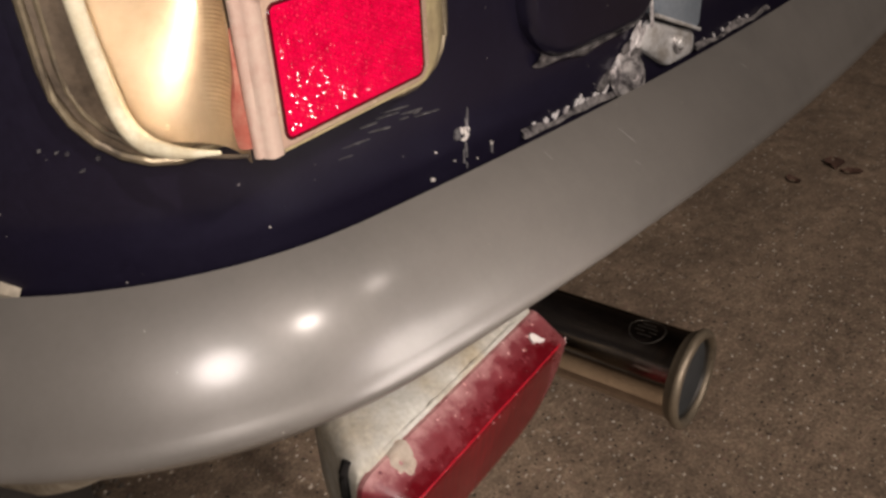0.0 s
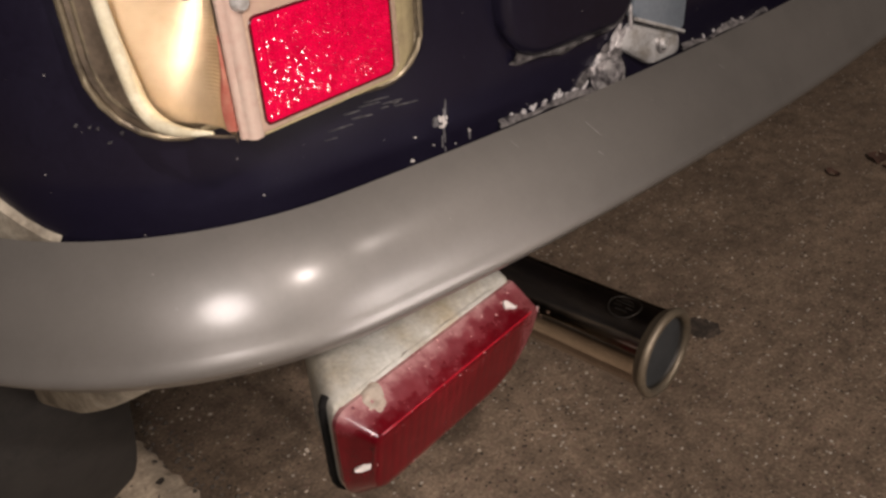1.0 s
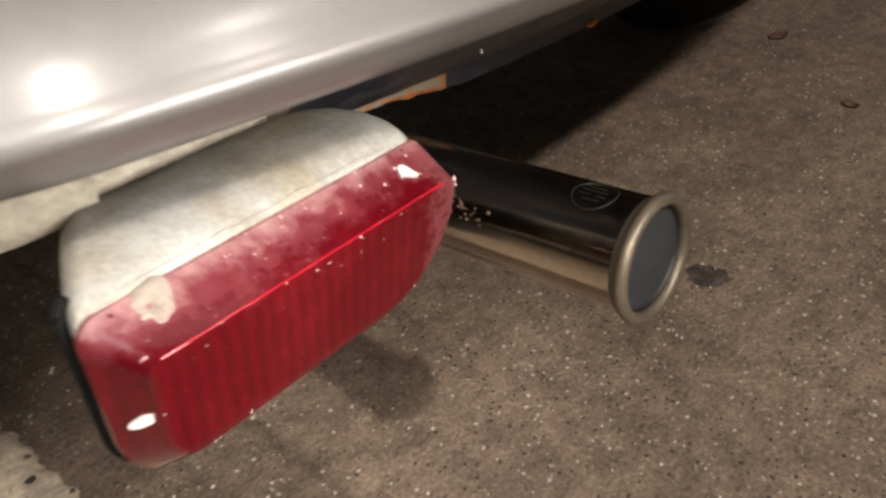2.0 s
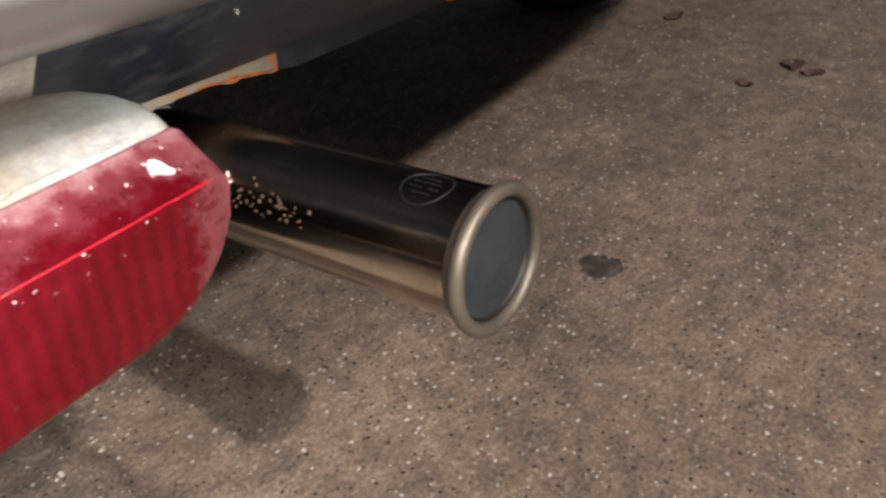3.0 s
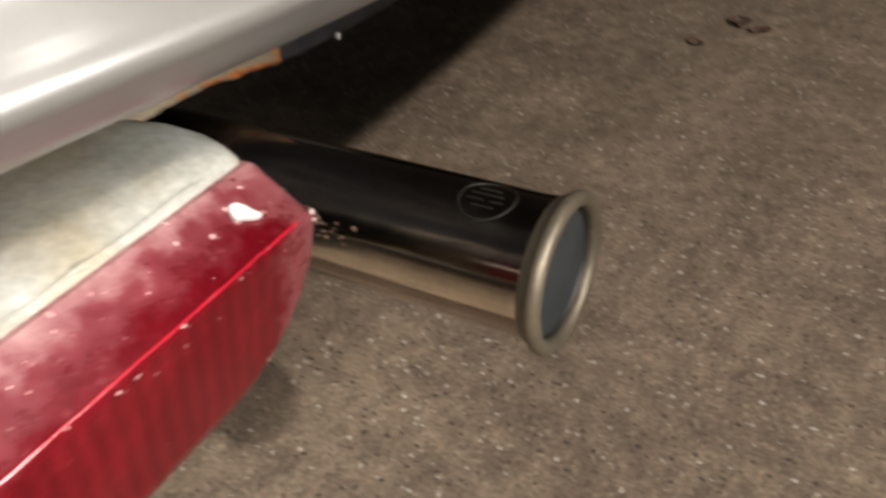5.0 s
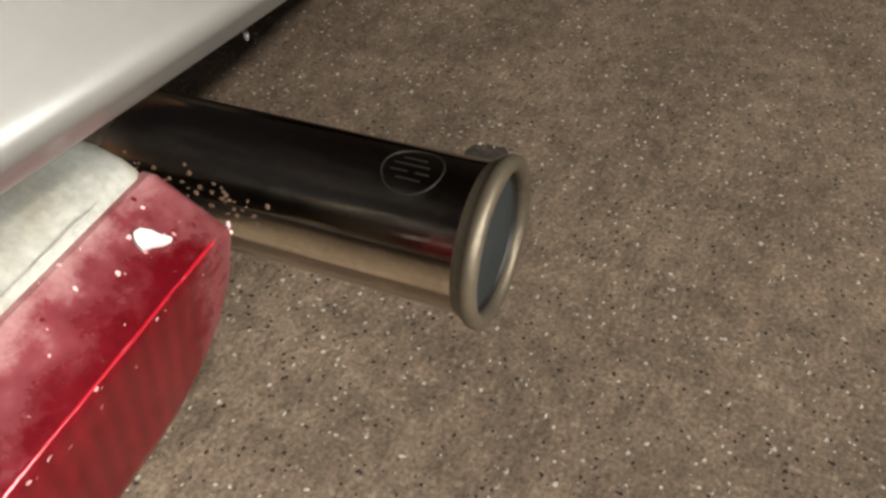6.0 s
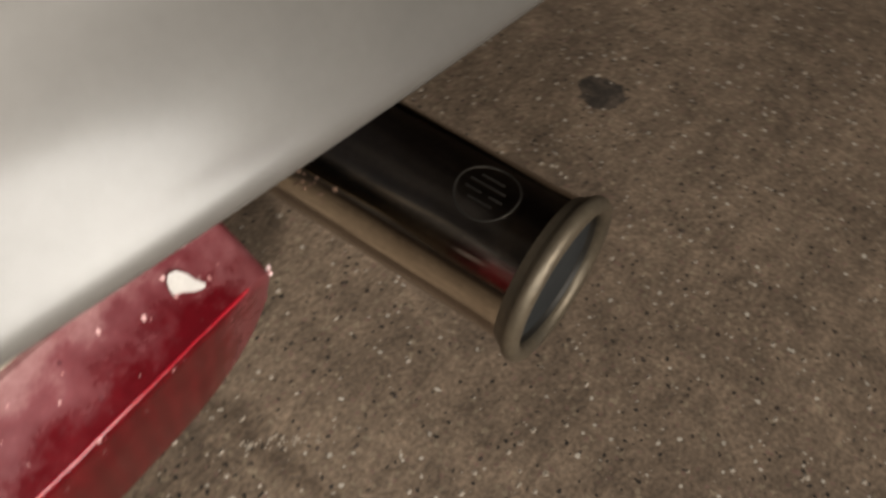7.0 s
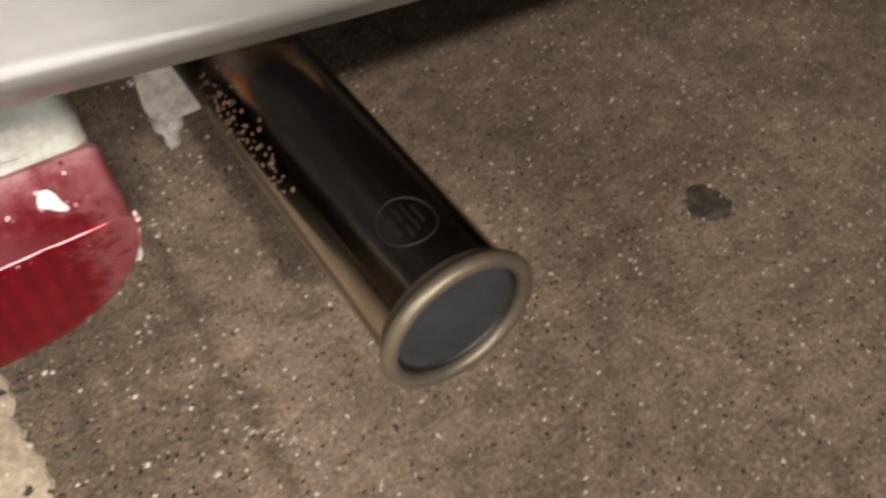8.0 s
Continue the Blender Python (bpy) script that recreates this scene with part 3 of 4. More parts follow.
def bumper_section():
    """The bumper's outer section as (depth, height) pairs from its top edge round the nose to its lower edge."""
    a, b = 0.0375, 0.0554
    # a gently crowned shoulder, then the rounded nose and the underside
    nose = [(-0.0452, 0.4742), (-0.0500, 0.4680), (-0.0542, 0.4600)] + [(b * math.cos(t), 0.4700 + a * math.sin(t)) for t in (3.6 + 0.3 * i for i in range(5))]
    section = []
    for i in range(13):
        u = i / 12
        bulge = 0.0033 * 4 * u * (1 - u)
        section.append((-0.0126 - 0.0374 * u - 0.76 * bulge, 0.5122 - 0.0442 * u + 0.645 * bulge))
    for i in range(1, len(nose) - 2):
        p0, p1, p2, p3 = (Vector(q) for q in nose[i - 1:i + 3])
        for k in range(1, 6):
            u = k / 5
            q = 0.5 * (2 * p1 + (p2 - p0) * u + (2 * p0 - 5 * p1 + 4 * p2 - p3) * u * u + (3 * p1 - p0 - 3 * p2 + p3) * u ** 3)
            section.append((q.x, q.y))
    return section


SECTION = bumper_section()


def bumper():
    section = SECTION + [(0.010, 0.442), (0.010, 0.480), (-0.004, 0.500), (-0.0105, 0.5105)]
    rings = []
    for s in stations(-0.30, 0.27, 0.008) + stations(0.28, 2 * MID - 0.28, 0.014) + stations(2 * MID - 0.27, 2 * MID + 0.30, 0.008):
        rings.append([on(s, z, d) for d, z in section])
    return loft(rings)


def skin(s, z):
    """On the bumper's upper face at s and height z."""
    for (d0, z0), (d1, z1) in zip(SECTION, SECTION[1:]):
        if z1 <= z <= z0:
            return on(s, z, d0 + (d1 - d0) * (z0 - z) / (z0 - z1))


bump = part("bumper", bumper(), M_BUMPER, car, "grey painted rounded bumper with fine scratches", angle=50)

for s0, z0, s1, z1, r in ((0.4245, 0.5045, 0.4335, 0.4915, 0.0009), (0.4230, 0.4890, 0.4275, 0.4845, 0.0007), (0.3700, 0.5085, 0.3735, 0.5020, 0.0007), (0.5610, 0.5010, 0.5660, 0.4960, 0.0006)):
    part("scratch", tube([skin(s0 + (s1 - s0) * i / 8, z0 + (z1 - z0) * i / 8) + Vector((0, 0.60, -0.75)) * r * 0.55 for i in range(9)], [r * 0.9 * k for k in (0.3, 0.7, 1, 0.8, 1, 1, 0.7, 0.5, 0.2)], 6), M_SCUFF, bump, "short pale scratch")

# valance under the bumper: navy to the right of the fog lamp, bare and dirty round the corner
part("valance", sheet(stations(0.369, 1.50, 0.02), [(0.018, 0.450), (0.034, 0.434), (0.064, 0.409), (0.105, 0.378), (0.140, 0.351), (0.147, 0.346)], 0.003), M_VALANCE, car, "scuffed navy lower panel with pale chips")


def lip_cut(s):
    """How far the folded edge is raised over the exhaust."""
    return 0.0086 * max(0.0, min(1.0, (s - 0.425) / 0.03, (0.562 - s) / 0.068))


def lip(a, b):
    bm = bmesh.new()
    rows = []
    for s in stations(a, b, 0.006):
        # cut away over the exhaust, with a ragged edge
        rag = 1.0 if s < 0.545 else 0.25
        w = rag * (0.0016 * noise.noise((s * 60, 0, 0)) + 0.0018 * noise.noise((s * 190, 2, 0))) + lip_cut(s)
        rows.append([on(s, z, d) for d, z in ((0.146, 0.345), (0.150, 0.345), (0.1525, 0.341), (0.1540, 0.339 + 0.1 * w), (0.1546, 0.3262 + w), (0.158, 0.3262 + w), (0.162, 0.343))])
    return loft(rows, closed=False, bm=bm)


part("rusted_lip", lip(0.40, 0.545), M_LIP, car, "folded lower edge, bare and rusted orange")
part("sill_lip", lip(0.545, 1.48), M_VALANCE, car, "folded navy lower edge")
RUSTED = stations(0.484, 0.545, 0.002)
part("rust_edge", tube([on(s, 0.3272 + lip_cut(s) + 0.001 * noise.noise((s * 150, 0, 4)), 0.1545) for s in RUSTED], [0.0004 + 0.0024 * max(0.0, 0.35 + noise.noise((s * 140, 3, 0))) * (1 - abs(s - 0.5145) / 0.034) for s in RUSTED], 8), M_RUST, car, "flaking orange rust along the folded edge")
part("rust_spot", tube([on(s, 0.3272, 0.1550) for s in stations(0.716, 0.732, 0.003)], [0.0012, 0.0026, 0.0032, 0.0030, 0.0022, 0.001], 7), M_RUST, car, "orange rust spot")


def corner_panel():
    bm = bmesh.new()
    rows = []
    for s in stations(-0.30, 0.264, 0.005):
        z = 0.385 + 0.10 * (s - 0.14) if s > 0.14 else 0.372 + 0.52 * (s - 0.115) if s > 0.115 else 0.372 - 0.50 * (0.115 - s)
        z = max(z, 0.22) + 0.0015 * noise.noise((s * 18, 3, 0))
        rows.append([fixed(s, 0.455, 0.020), fixed(s, 0.436, 0.028), fixed(s, max(0.410, z + 0.008), 0.032), fixed(s, z + 0.005, 0.035), fixed(s, z, 0.037), fixed(s, z + 0.002, 0.070)])
    return loft(rows, closed=False, bm=bm)


PRIMED = [(0.018, 0.450), (0.034, 0.434), (0.060, 0.410), (0.078, 0.392), (0.086, 0.390)]
part("bare_panel", sheet(stations(0.262, 0.322, 0.01), PRIMED, 0.003), M_GRIME, car, "grimy grey-brown panel behind the fog lamp")
part("primer_strip", sheet(stations(0.322, 0.369, 0.006), [(d - 0.002, z) for d, z in PRIMED], 0.003), M_CREAM, car, "ragged strip of dirty cream primer")
part("corner_panel", corner_panel(), M_CREAM, car, "bare dirty cream lower corner panel")


def arch_lip():
    """Pale bare metal below the rising edge of the navy wing."""
    rows = []
    for s in stations(-0.30, 0.120, 0.010):
        z = 0.500 + 0.0005 * max(0.0, (0.117 - s) * 100) ** 2 + 0.0045 * max(0.0, (0.117 - s) * 100) ** 0.9
        z = min(z, 0.66)
        rows.append([fixed(s, 0.47, 0.018), fixed(s, 0.47, 0.0145), fixed(s, z - 0.003, 0.0145), fixed(s, z, 0.0185)])
    return loft(rows, closed=False)


part("arch_lip", arch_lip(), M_CREAM, car, "bare pale wheel arch edge")

# ---- tail light ----
def smooth_path(points, steps):
    """A rounded line through a few points."""
    pts = [Vector(p) for p in points]
    pts = [2 * pts[0] - pts[1]] + pts + [2 * pts[-1] - pts[-2]]
    out = []
    for p0, p1, p2, p3 in zip(pts, pts[1:], pts[2:], pts[3:]):
        for k in range(steps):
            u = k / steps
            out.append(0.5 * (2 * p1 + (p2 - p0) * u + (2 * p0 - 5 * p1 + 4 * p2 - p3) * u * u + (3 * p1 - p0 - 3 * p2 + p3) * u ** 3))
    return out + [pts[-2]]


tail = part("tail_light", plate(rounded(0.1580, 0.336, 0.5490, 0.72, (0.042, 0.028, 0.02, 0.03)), 0.03, 0.013, 0.005), M_RIM, car, "old tail light with yellowed clear and red lens")
part("rim_bead", tube([fixed(s, z, 0.0125) for s, z in rounded(0.1610, 0.332, 0.5520, 0.716, (0.040, 0.026, 0.02, 0.03))], 0.0017, 8, True), M_RIMBEAD, tail, "tarnished metal rim")
part("inner_bead", tube([fixed(s, z, 0.0135) for s, z in rounded(0.1665, 0.330, 0.5560, 0.712, (0.037, 0.024, 0.02, 0.03))], 0.0012, 8, True), M_RIMBEAD, tail, "thin inner line of the rim")
SEAL = smooth_path(((0.1860, 0.3020, 0.712), (0.1893, 0.3018, 0.640), (0.1905, 0.3010, 0.610), (0.1922, 0.3000, 0.588), (0.1935, 0.2970, 0.5725), (0.1950, 0.2895, 0.5655), (0.1968, 0.2780, 0.5645), (0.2000, 0.2690, 0.5645), (0.2045, 0.2600, 0.5650)), 7)
part("seal", tube(SEAL, [0.0033 - 0.0024 * max(0.0, (i - 36) / 20) for i in range(len(SEAL))], 12), M_BEAD, tail, "cream rubber seal")
SIDE = smooth_path(((0.1925, 0.3040, 0), (0.1958, 0.2870, 0), (0.1990, 0.2715, 0), (0.2040, 0.2600, 0), (0.2098, 0.2512, 0)), 6)


def side_wall(inward, sag, ribs, drop_to=0.0):
    """The lamp's curved side along its plan line; sag hollows it, ribs press fine level lines into its rear half."""
    rows = 190 if ribs else 14
    rings = []
    for k, p in enumerate(SIDE):
        u = k / (len(SIDE) - 1)
        lo = 0.5645 + 0.010 * max(0.0, 1 - u / 0.25) ** 2 - drop_to
        fade = max(0.0, min(1.0, (u - 0.42) / 0.22, (1.0 - u) / 0.08))
        ring = []
        for r in range(rows + 1):
            z = lo + (0.70 - lo) * r / rows
            v = min(1.0, (z - lo) / 0.075)
            cup = inward + sag * math.sin(math.pi * u ** 1.15) * (0.6 + 1.2 * math.sin(math.pi / 2 * v))
            step = ribs * fade * min(1.0, max(0.0, (z - lo - 0.007) / 0.008)) * 0.00017 * (-1) ** r
            ring.append((p.x + cup * 0.87 + step, p.y + cup * 0.50 + 0.5 * step, z))
        rings.append(ring)
    return loft(rings, closed=False)


part("bowl", side_wall(0.0015, 0.021, 1, 0.004), M_BOWL, tail, "warm silvered lamp bowl with fine ribs", angle=9)
part("clear_lens", side_wall(0.0, 0.0, 0, 0.002), M_LENS, tail, "yellowed clear lens").visible_shadow = False
part("lens_foot", tube([(p.x, p.y, 0.5640 + 0.010 * max(0.0, 1 - k / 6) ** 2) for k, p in enumerate(SIDE)], 0.0008, 8), M_RIM, tail, "brownish lower edge of the lens")


def divider():
    """A faded-red leaf behind the lens, pointed at its top."""
    rows = []
    for i in range(15):
        u = i / 14
        z = 0.5670 + 0.0415 * u
        w = 0.0066 * max(0.02, (1 - u) ** 0.75) * (0.72 + 0.28 * math.sin(math.pi * min(1.0, u * 1.6)))
        x, y = 0.2102 - 0.0004 * u, 0.2494
        rows.append([(x - 0.55 * w, y + 0.83 * w, z), (x - 0.30 * w - 0.0008, y + 0.45 * w - 0.0005, z), (x - 0.0003, y - 0.0003, z), (x + 0.0006, y + 0.0006, z)])
    return loft(rows)


part("divider", divider(), M_DIVIDER, tail, "faded red leaf-shaped dividing strip")


def flat(outline, y):
    return [(x, y, z) for x, z in outline]


block = part("red_lens", loft([flat(rounded(0.245, 0.332, 0.5600, 0.72, (0.006, 0.026, 0.02, 0.01)), 0.292), flat(rounded(0.245, 0.332, 0.5600, 0.72, (0.006, 0.026, 0.02, 0.01)), 0.266),
                               flat(rounded(0.232, 0.330, 0.5605, 0.72, (0.006, 0.025, 0.02, 0.01)), 0.260), flat(rounded(0.2145, 0.318, 0.5615, 0.71, (0.005, 0.019, 0.02, 0.01)), 0.2480),
                               flat(rounded(0.2150, 0.3085, 0.5625, 0.705, (0.004, 0.011, 0.02, 0.01)), 0.2452)]), M_FRAME, tail, "faded olive-cream lens frame", angle=50)
part("lens_face", loft([flat(rounded(0.2152, 0.3030, 0.5640, 0.704, (0.003, 0.008, 0.01, 0.01)), 0.2470), flat(rounded(0.2152, 0.3030, 0.5640, 0.704, (0.003, 0.008, 0.01, 0.01)), 0.2446),
                        flat(rounded(0.2160, 0.3022, 0.5648, 0.703, (0.003, 0.008, 0.01, 0.01)), 0.2440)]), M_PINK, block, "dull pinkish clear face")


def corner_block():
    """The thick glassy corner of the lens, with a few upright facets."""
    rows = []
    for i in range(12):
        z = 0.5628 + 0.0125 * i
        j = 0.0004 * noise.noise((i * 1.3, 2, 5))
        rows.append([(x, y, z) for x, y in ((0.2125, 0.2528), (0.2108, 0.2496), (0.2116 + j, 0.2476), (0.2127 + 2 * j, 0.2474), (0.2130, 0.2458), (0.2140, 0.2440 + 0.3 * abs(j)), (0.2152, 0.2434), (0.2186 + j, 0.2436), (0.2200, 0.2446), (0.2200, 0.2560))])
    return loft(rows)


part("corner_block", corner_block(), M_GLASSY, tail, "pale pinkish glassy lens corner", angle=70)
part("lens_bar", tube([(0.226 + 0.0100 * i, 0.2438, 0.6225) for i in range(9)], 0.0022, 8), M_PINK, tail, "faded beaded lens bar")


def reflector():
    """A red reflector with rows of small slanting prisms."""
    y = 0.2434
    bm = loft([flat(rounded(0.2215, 0.2980, 0.5672, 0.6128, (0.003, 0.004, 0.004, 0.003)), 0.2455), flat(rounded(0.2215, 0.2980, 0.5672, 0.6128, (0.003, 0.004, 0.004, 0.003)), y + 0.0004),
               flat(rounded(0.2221, 0.2974, 0.5678, 0.6122, (0.003, 0.004, 0.004, 0.003)), y)])
    rnd = random.Random(3)
    for i in range(39):
        x = 0.2240 + i * 0.0019
        loose = 0.8 + 0.02 * i
        for j in range(20):
            z = 0.5702 + j * 0.0021 + (i % 2) * 0.00105
            q = [bm.verts.new((x + u, y - 0.0001, z + v)) for u, v in ((0.0007, 0), (0, 0.0010), (-0.0007, 0), (0, -0.0010))]
            top = bm.verts.new((x + rnd.gauss(0, 2.7e-4) * loose, y - 0.0007 - rnd.gauss(0, 1.3e-4), z + rnd.gauss(0, 3.4e-4) * loose))
            for k in range(4):
                bm.faces.new((q[k], q[(k + 1) % 4], top))
    return bm


red = part("reflector", reflector(), M_REFLECT, tail, "bright red prismatic reflector", angle=12)
# Raised dark red border; its tone carries the shade of a recess.
part("reflector_edge", tube([(x, 0.2438, z) for x, z in rounded(0.2213, 0.2982, 0.5670, 0.6130, (0.003, 0.004, 0.004, 0.003))], 0.0007, 6, True), M_DARKRED, red, "dark red border, toned for the shade of its recess")
part("screw", revolve([(0.0040, 0), (0.0040, 0.0015), (0.003, 0.0034), (0.0001, 0.004)], (0.2180, 0.2438, 0.6205), (0, -1, 0.05), 24), M_STEEL, tail, "steel screw")


# ---- fog lamp below the bumper: it hangs a little askew ----
def askew(x, y, z):
    return (x, y + 0.030 * (x - 0.315), z - 0.020 * (x - 0.315) + 0.001)


def shift(outline, y, tilt=0.0, z0=0.36):
    return [askew(x, y + tilt * (z0 - z), z) for x, z in outline]


FOG0 = rounded(0.2265, 0.3925, 0.3165, 0.3915, (0.024, 0.046, 0.005, 0.010))
FOG1 = rounded(0.2370, 0.3920, 0.327, 0.3790, (0.016, 0.044, 0.005, 0.006))
HOUSING = ((0.3070, 0.264, 0.352, 0.322, 0.3925, 0.010), (0.3045, 0.259, 0.363, 0.320, 0.3965, 0.011), (0.2990, 0.254, 0.372, 0.318, 0.3995, 0.011),
           (0.2920, 0.249, 0.3805, 0.317, 0.4008, 0.011), (0.2820, 0.244, 0.3870, 0.316, 0.4015, 0.010), (0.2700, 0.238, 0.3905, 0.315, 0.4008, 0.009),
           (0.2580, 0.232, 0.3910, 0.314, 0.3992, 0.007), (0.2500, 0.229, 0.3905, 0.314, 0.3968, 0.006), (0.2460, 0.228, 0.3900, 0.315, 0.3950, 0.006),
           (0.2435, 0.230, 0.3885, 0.318, 0.3930, 0.006))
fog = part("fog_lamp", loft([shift(rounded(x0, x1, z0, z1, (0.022, 0.044, r, 0.012)), y) for y, x0, x1, z0, z1, r in HOUSING]), M_FOGBODY, car, "rear fog lamp, dull grey plastic caked with dirt")
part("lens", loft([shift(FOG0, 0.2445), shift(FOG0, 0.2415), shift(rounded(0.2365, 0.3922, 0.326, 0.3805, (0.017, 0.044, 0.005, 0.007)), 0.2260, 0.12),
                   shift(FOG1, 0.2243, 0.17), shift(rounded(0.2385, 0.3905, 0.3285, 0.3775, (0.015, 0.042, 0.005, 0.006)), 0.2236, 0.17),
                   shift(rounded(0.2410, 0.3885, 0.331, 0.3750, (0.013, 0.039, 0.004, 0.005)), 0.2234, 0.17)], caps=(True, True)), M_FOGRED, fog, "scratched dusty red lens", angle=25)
GASKET = rounded(0.2278, 0.380, 0.3135, 0.400, (0.024, 0.034, 0.016, 0.012))
part("gasket", tube(shift(GASKET[-4:] + GASKET[:9], 0.2530), 0.0024, 8), M_RUBBER, fog, "black rubber gasket")
part("mounting_plate", loft([[askew(0.262 + 0.0125 * i, y, z + 0.0012 * noise.noise((i * 0.9, 0, 1))) for y, z in ((0.302, 0.402), (0.306, 0.409), (0.3085, 0.4085), (0.3085, 0.375))] for i in range(9)], closed=False), M_CREAM, fog, "dirt-caked cream mounting flange")


def flake(at, size, turn, normal, seed, upright=False, taper=0.0):
    n = Vector(normal).normalized()
    u = Vector((0, 0, 1)).cross(n).normalized() if upright else n.orthogonal().normalized()
    u.rotate(Matrix.Rotation(radians(turn), 3, n))
    v = n.cross(u)
    ring = []
    for i in range(12):
        a = i * math.pi / 6
        k = 1 + 0.35 * noise.noise((math.cos(a) * 2 + seed, math.sin(a) * 2, seed * 1.7))
        ring.append(Vector(at) + u * size[0] * k * math.cos(a) + v * size[1] * k * (1 - taper * math.cos(a)) * math.sin(a))
    return loft([[p - n * 0.001 for p in ring], [p + n * 0.0003 for p in ring]])


def clot(at, r, normal, seed):
    """A soft lump of dried mud with a sunken middle."""
    n = Vector(normal).normalized()
    u = n.orthogonal().normalized()
    v = n.cross(u)
    rings = []
    for k, h in ((1.0, -0.0008), (0.85, 0.0003), (0.65, 0.0008), (0.45, 0.0011), (0.28, 0.0006), (0.12, 0.0001)):
        ring = []
        for i in range(28):
            a = i * math.pi / 14
            w = noise.noise((math.cos(a) * 1.5 + seed, math.sin(a) * 1.5, k * 2))
            q = r * k * (1 + 0.45 * w)
            lump = h * (1 + 0.9 * noise.noise((math.cos(a) * k * 3, math.sin(a) * k * 3 + seed, 4)))
            ring.append(Vector(at) + u * q * math.cos(a) * 1.25 + v * q * math.sin(a) + n * lump)
        rings.append(ring)
    return loft(rings, caps=(False, True))


part("mud_clot", clot(askew(0.2515, 0.2366, 0.3884), 0.0078, (-0.1, -0.55, 0.83), 4.0), M_MUD, fog, "dried mud over the screw hole")
CRUST = [askew(0.246 + 0.0042 * i, 0.2440 + 0.0006 * noise.noise((i * 0.7, 1, 9)), 0.3946 + 0.0008 * noise.noise((i * 0.5, 4, 9))) for i in range(31)]
part("dirt_crust", tube(CRUST, [0.0002 + 0.0022 * max(0.0, noise.noise((i * 0.45, 8, 0)) - 0.05) for i in range(31)], 7), M_FOGBODY, fog, "crust of dirt along the lens joint")
TOP = [askew(0.2425 + 0.0047 * i, 0.2211 + 0.0002 * noise.noise((i * 0.8, 0, 2)), 0.3788 + 0.0004 * noise.noise((i * 0.9, 7, 2))) for i in range(31)]
part("bright_ridge", tube(TOP, [0.0005 + 0.0003 * noise.noise((i * 0.4, 0, 0)) for i in range(31)], 8), M_RIDGE, fog, "brighter red line for the gleam along the lens ridge, worn in places")
SIDE_EDGE = [askew(x + 0.0012 + 0.0010 * noise.noise((k * 0.8, 1, 1)), 0.2252 + 0.16 * (0.36 - z) + 0.0008 * noise.noise((k * 0.6, 3, 1)), z) for k, (x, z) in enumerate(
    [(0.3915, 0.3775 - 0.0008 * i) for i in range(8)] + [(0.3470 + 0.044 * math.cos(radians(-5 * i)), 0.372 + 0.044 * math.sin(radians(-5 * i))) for i in range(18)] + [(0.343 - 0.004 * i, 0.328) for i in range(20)])]
part("cracked_edge", tube(SIDE_EDGE, [0.0004 + 0.0012 * max(0.0, noise.noise((i * 0.9, 5, 0)) + 0.10) for i in range(len(SIDE_EDGE))], 6), M_CRACK, fog, "cracked lens edge with pale splinters")
part("chip", flake(askew(0.3725, 0.2307, 0.3862), (0.0050, 0.0025), -48, (0.0, -0.52, 0.853), 1.0, True, 0.7), M_CHIP, fog, "white chipped patch")
part("chip", flake(askew(0.2345, 0.2296, 0.3535), (0.0075, 0.0022), 25, (-0.72, -0.68, -0.10), 2.0, True), M_CHIP, fog, "white chipped patch")
part("chip", flake(askew(0.3892, 0.2330, 0.348), (0.0075, 0.0026), 70, (0.6, -0.78, -0.16), 3.0), M_CHIP, fog, "white chipped patch")

# ---- exhaust: the tip rises a little towards its mouth ----
PX, PY, PZ, PR = 0.4874, 0.1719, 0.2996, 0.0316
pipe_bm = revolve([(0.0001, 0.02), (PR * 0.90, 0.02), (PR * 0.93, 0.006), (PR + 0.0012, 0.0065), (PR + 0.0005, 0.012), (PR, 0.020), (PR, 0.24), (PR * 0.98, 0.245), (0.022, 0.25), (0.022, 0.7), (0.0001, 0.7)], (0, 0, 0), (0, 1, 0), 56)
pipe = part("exhaust_pipe", pipe_bm, M_CHROME, car, "dark chromed exhaust tip with rust specks")
pipe.matrix_world = pose(PX, PY, PZ, -2.55, 0, -0.56)
FL = [(0.0287, 0.0085)] + [(0.0328 + 0.0036 * math.cos(a), 0.0036 + 0.0037 * math.sin(a)) for a in [radians(165 + 18 * i) for i in range(15)]] + [(PR + 0.0020, 0.0086), (PR + 0.0004, 0.0115)]
part("flange", revolve(FL, (0, 0, 0), (0, 1, 0), 64, (False, False)), M_FLANGE, pipe, "tarnished brassy rolled rim")
part("inner_wall", revolve([(0.0289, 0.0040), (0.0286, 0.0052), (0.0280, 0.0060), (0.0274, 0.0062)], (0, 0, 0), (0, 1, 0), 56, (False, False)), M_ENGRAVED, pipe, "dark inner edge of the mouth")
part("plug", revolve([(0.0279, 0.0061), (0.0240, 0.0068), (0.0160, 0.0074), (0.0001, 0.0078)], (0, 0, 0), (0, 1, 0), 48), M_PLUG, pipe, "flat grey sooty inner disc")


def wrap(a, y, out=0.0):
    """On the pipe at the angle a from its top and y along it."""
    return Vector(((PR + out) * math.sin(a), y, (PR + out) * math.cos(a)))


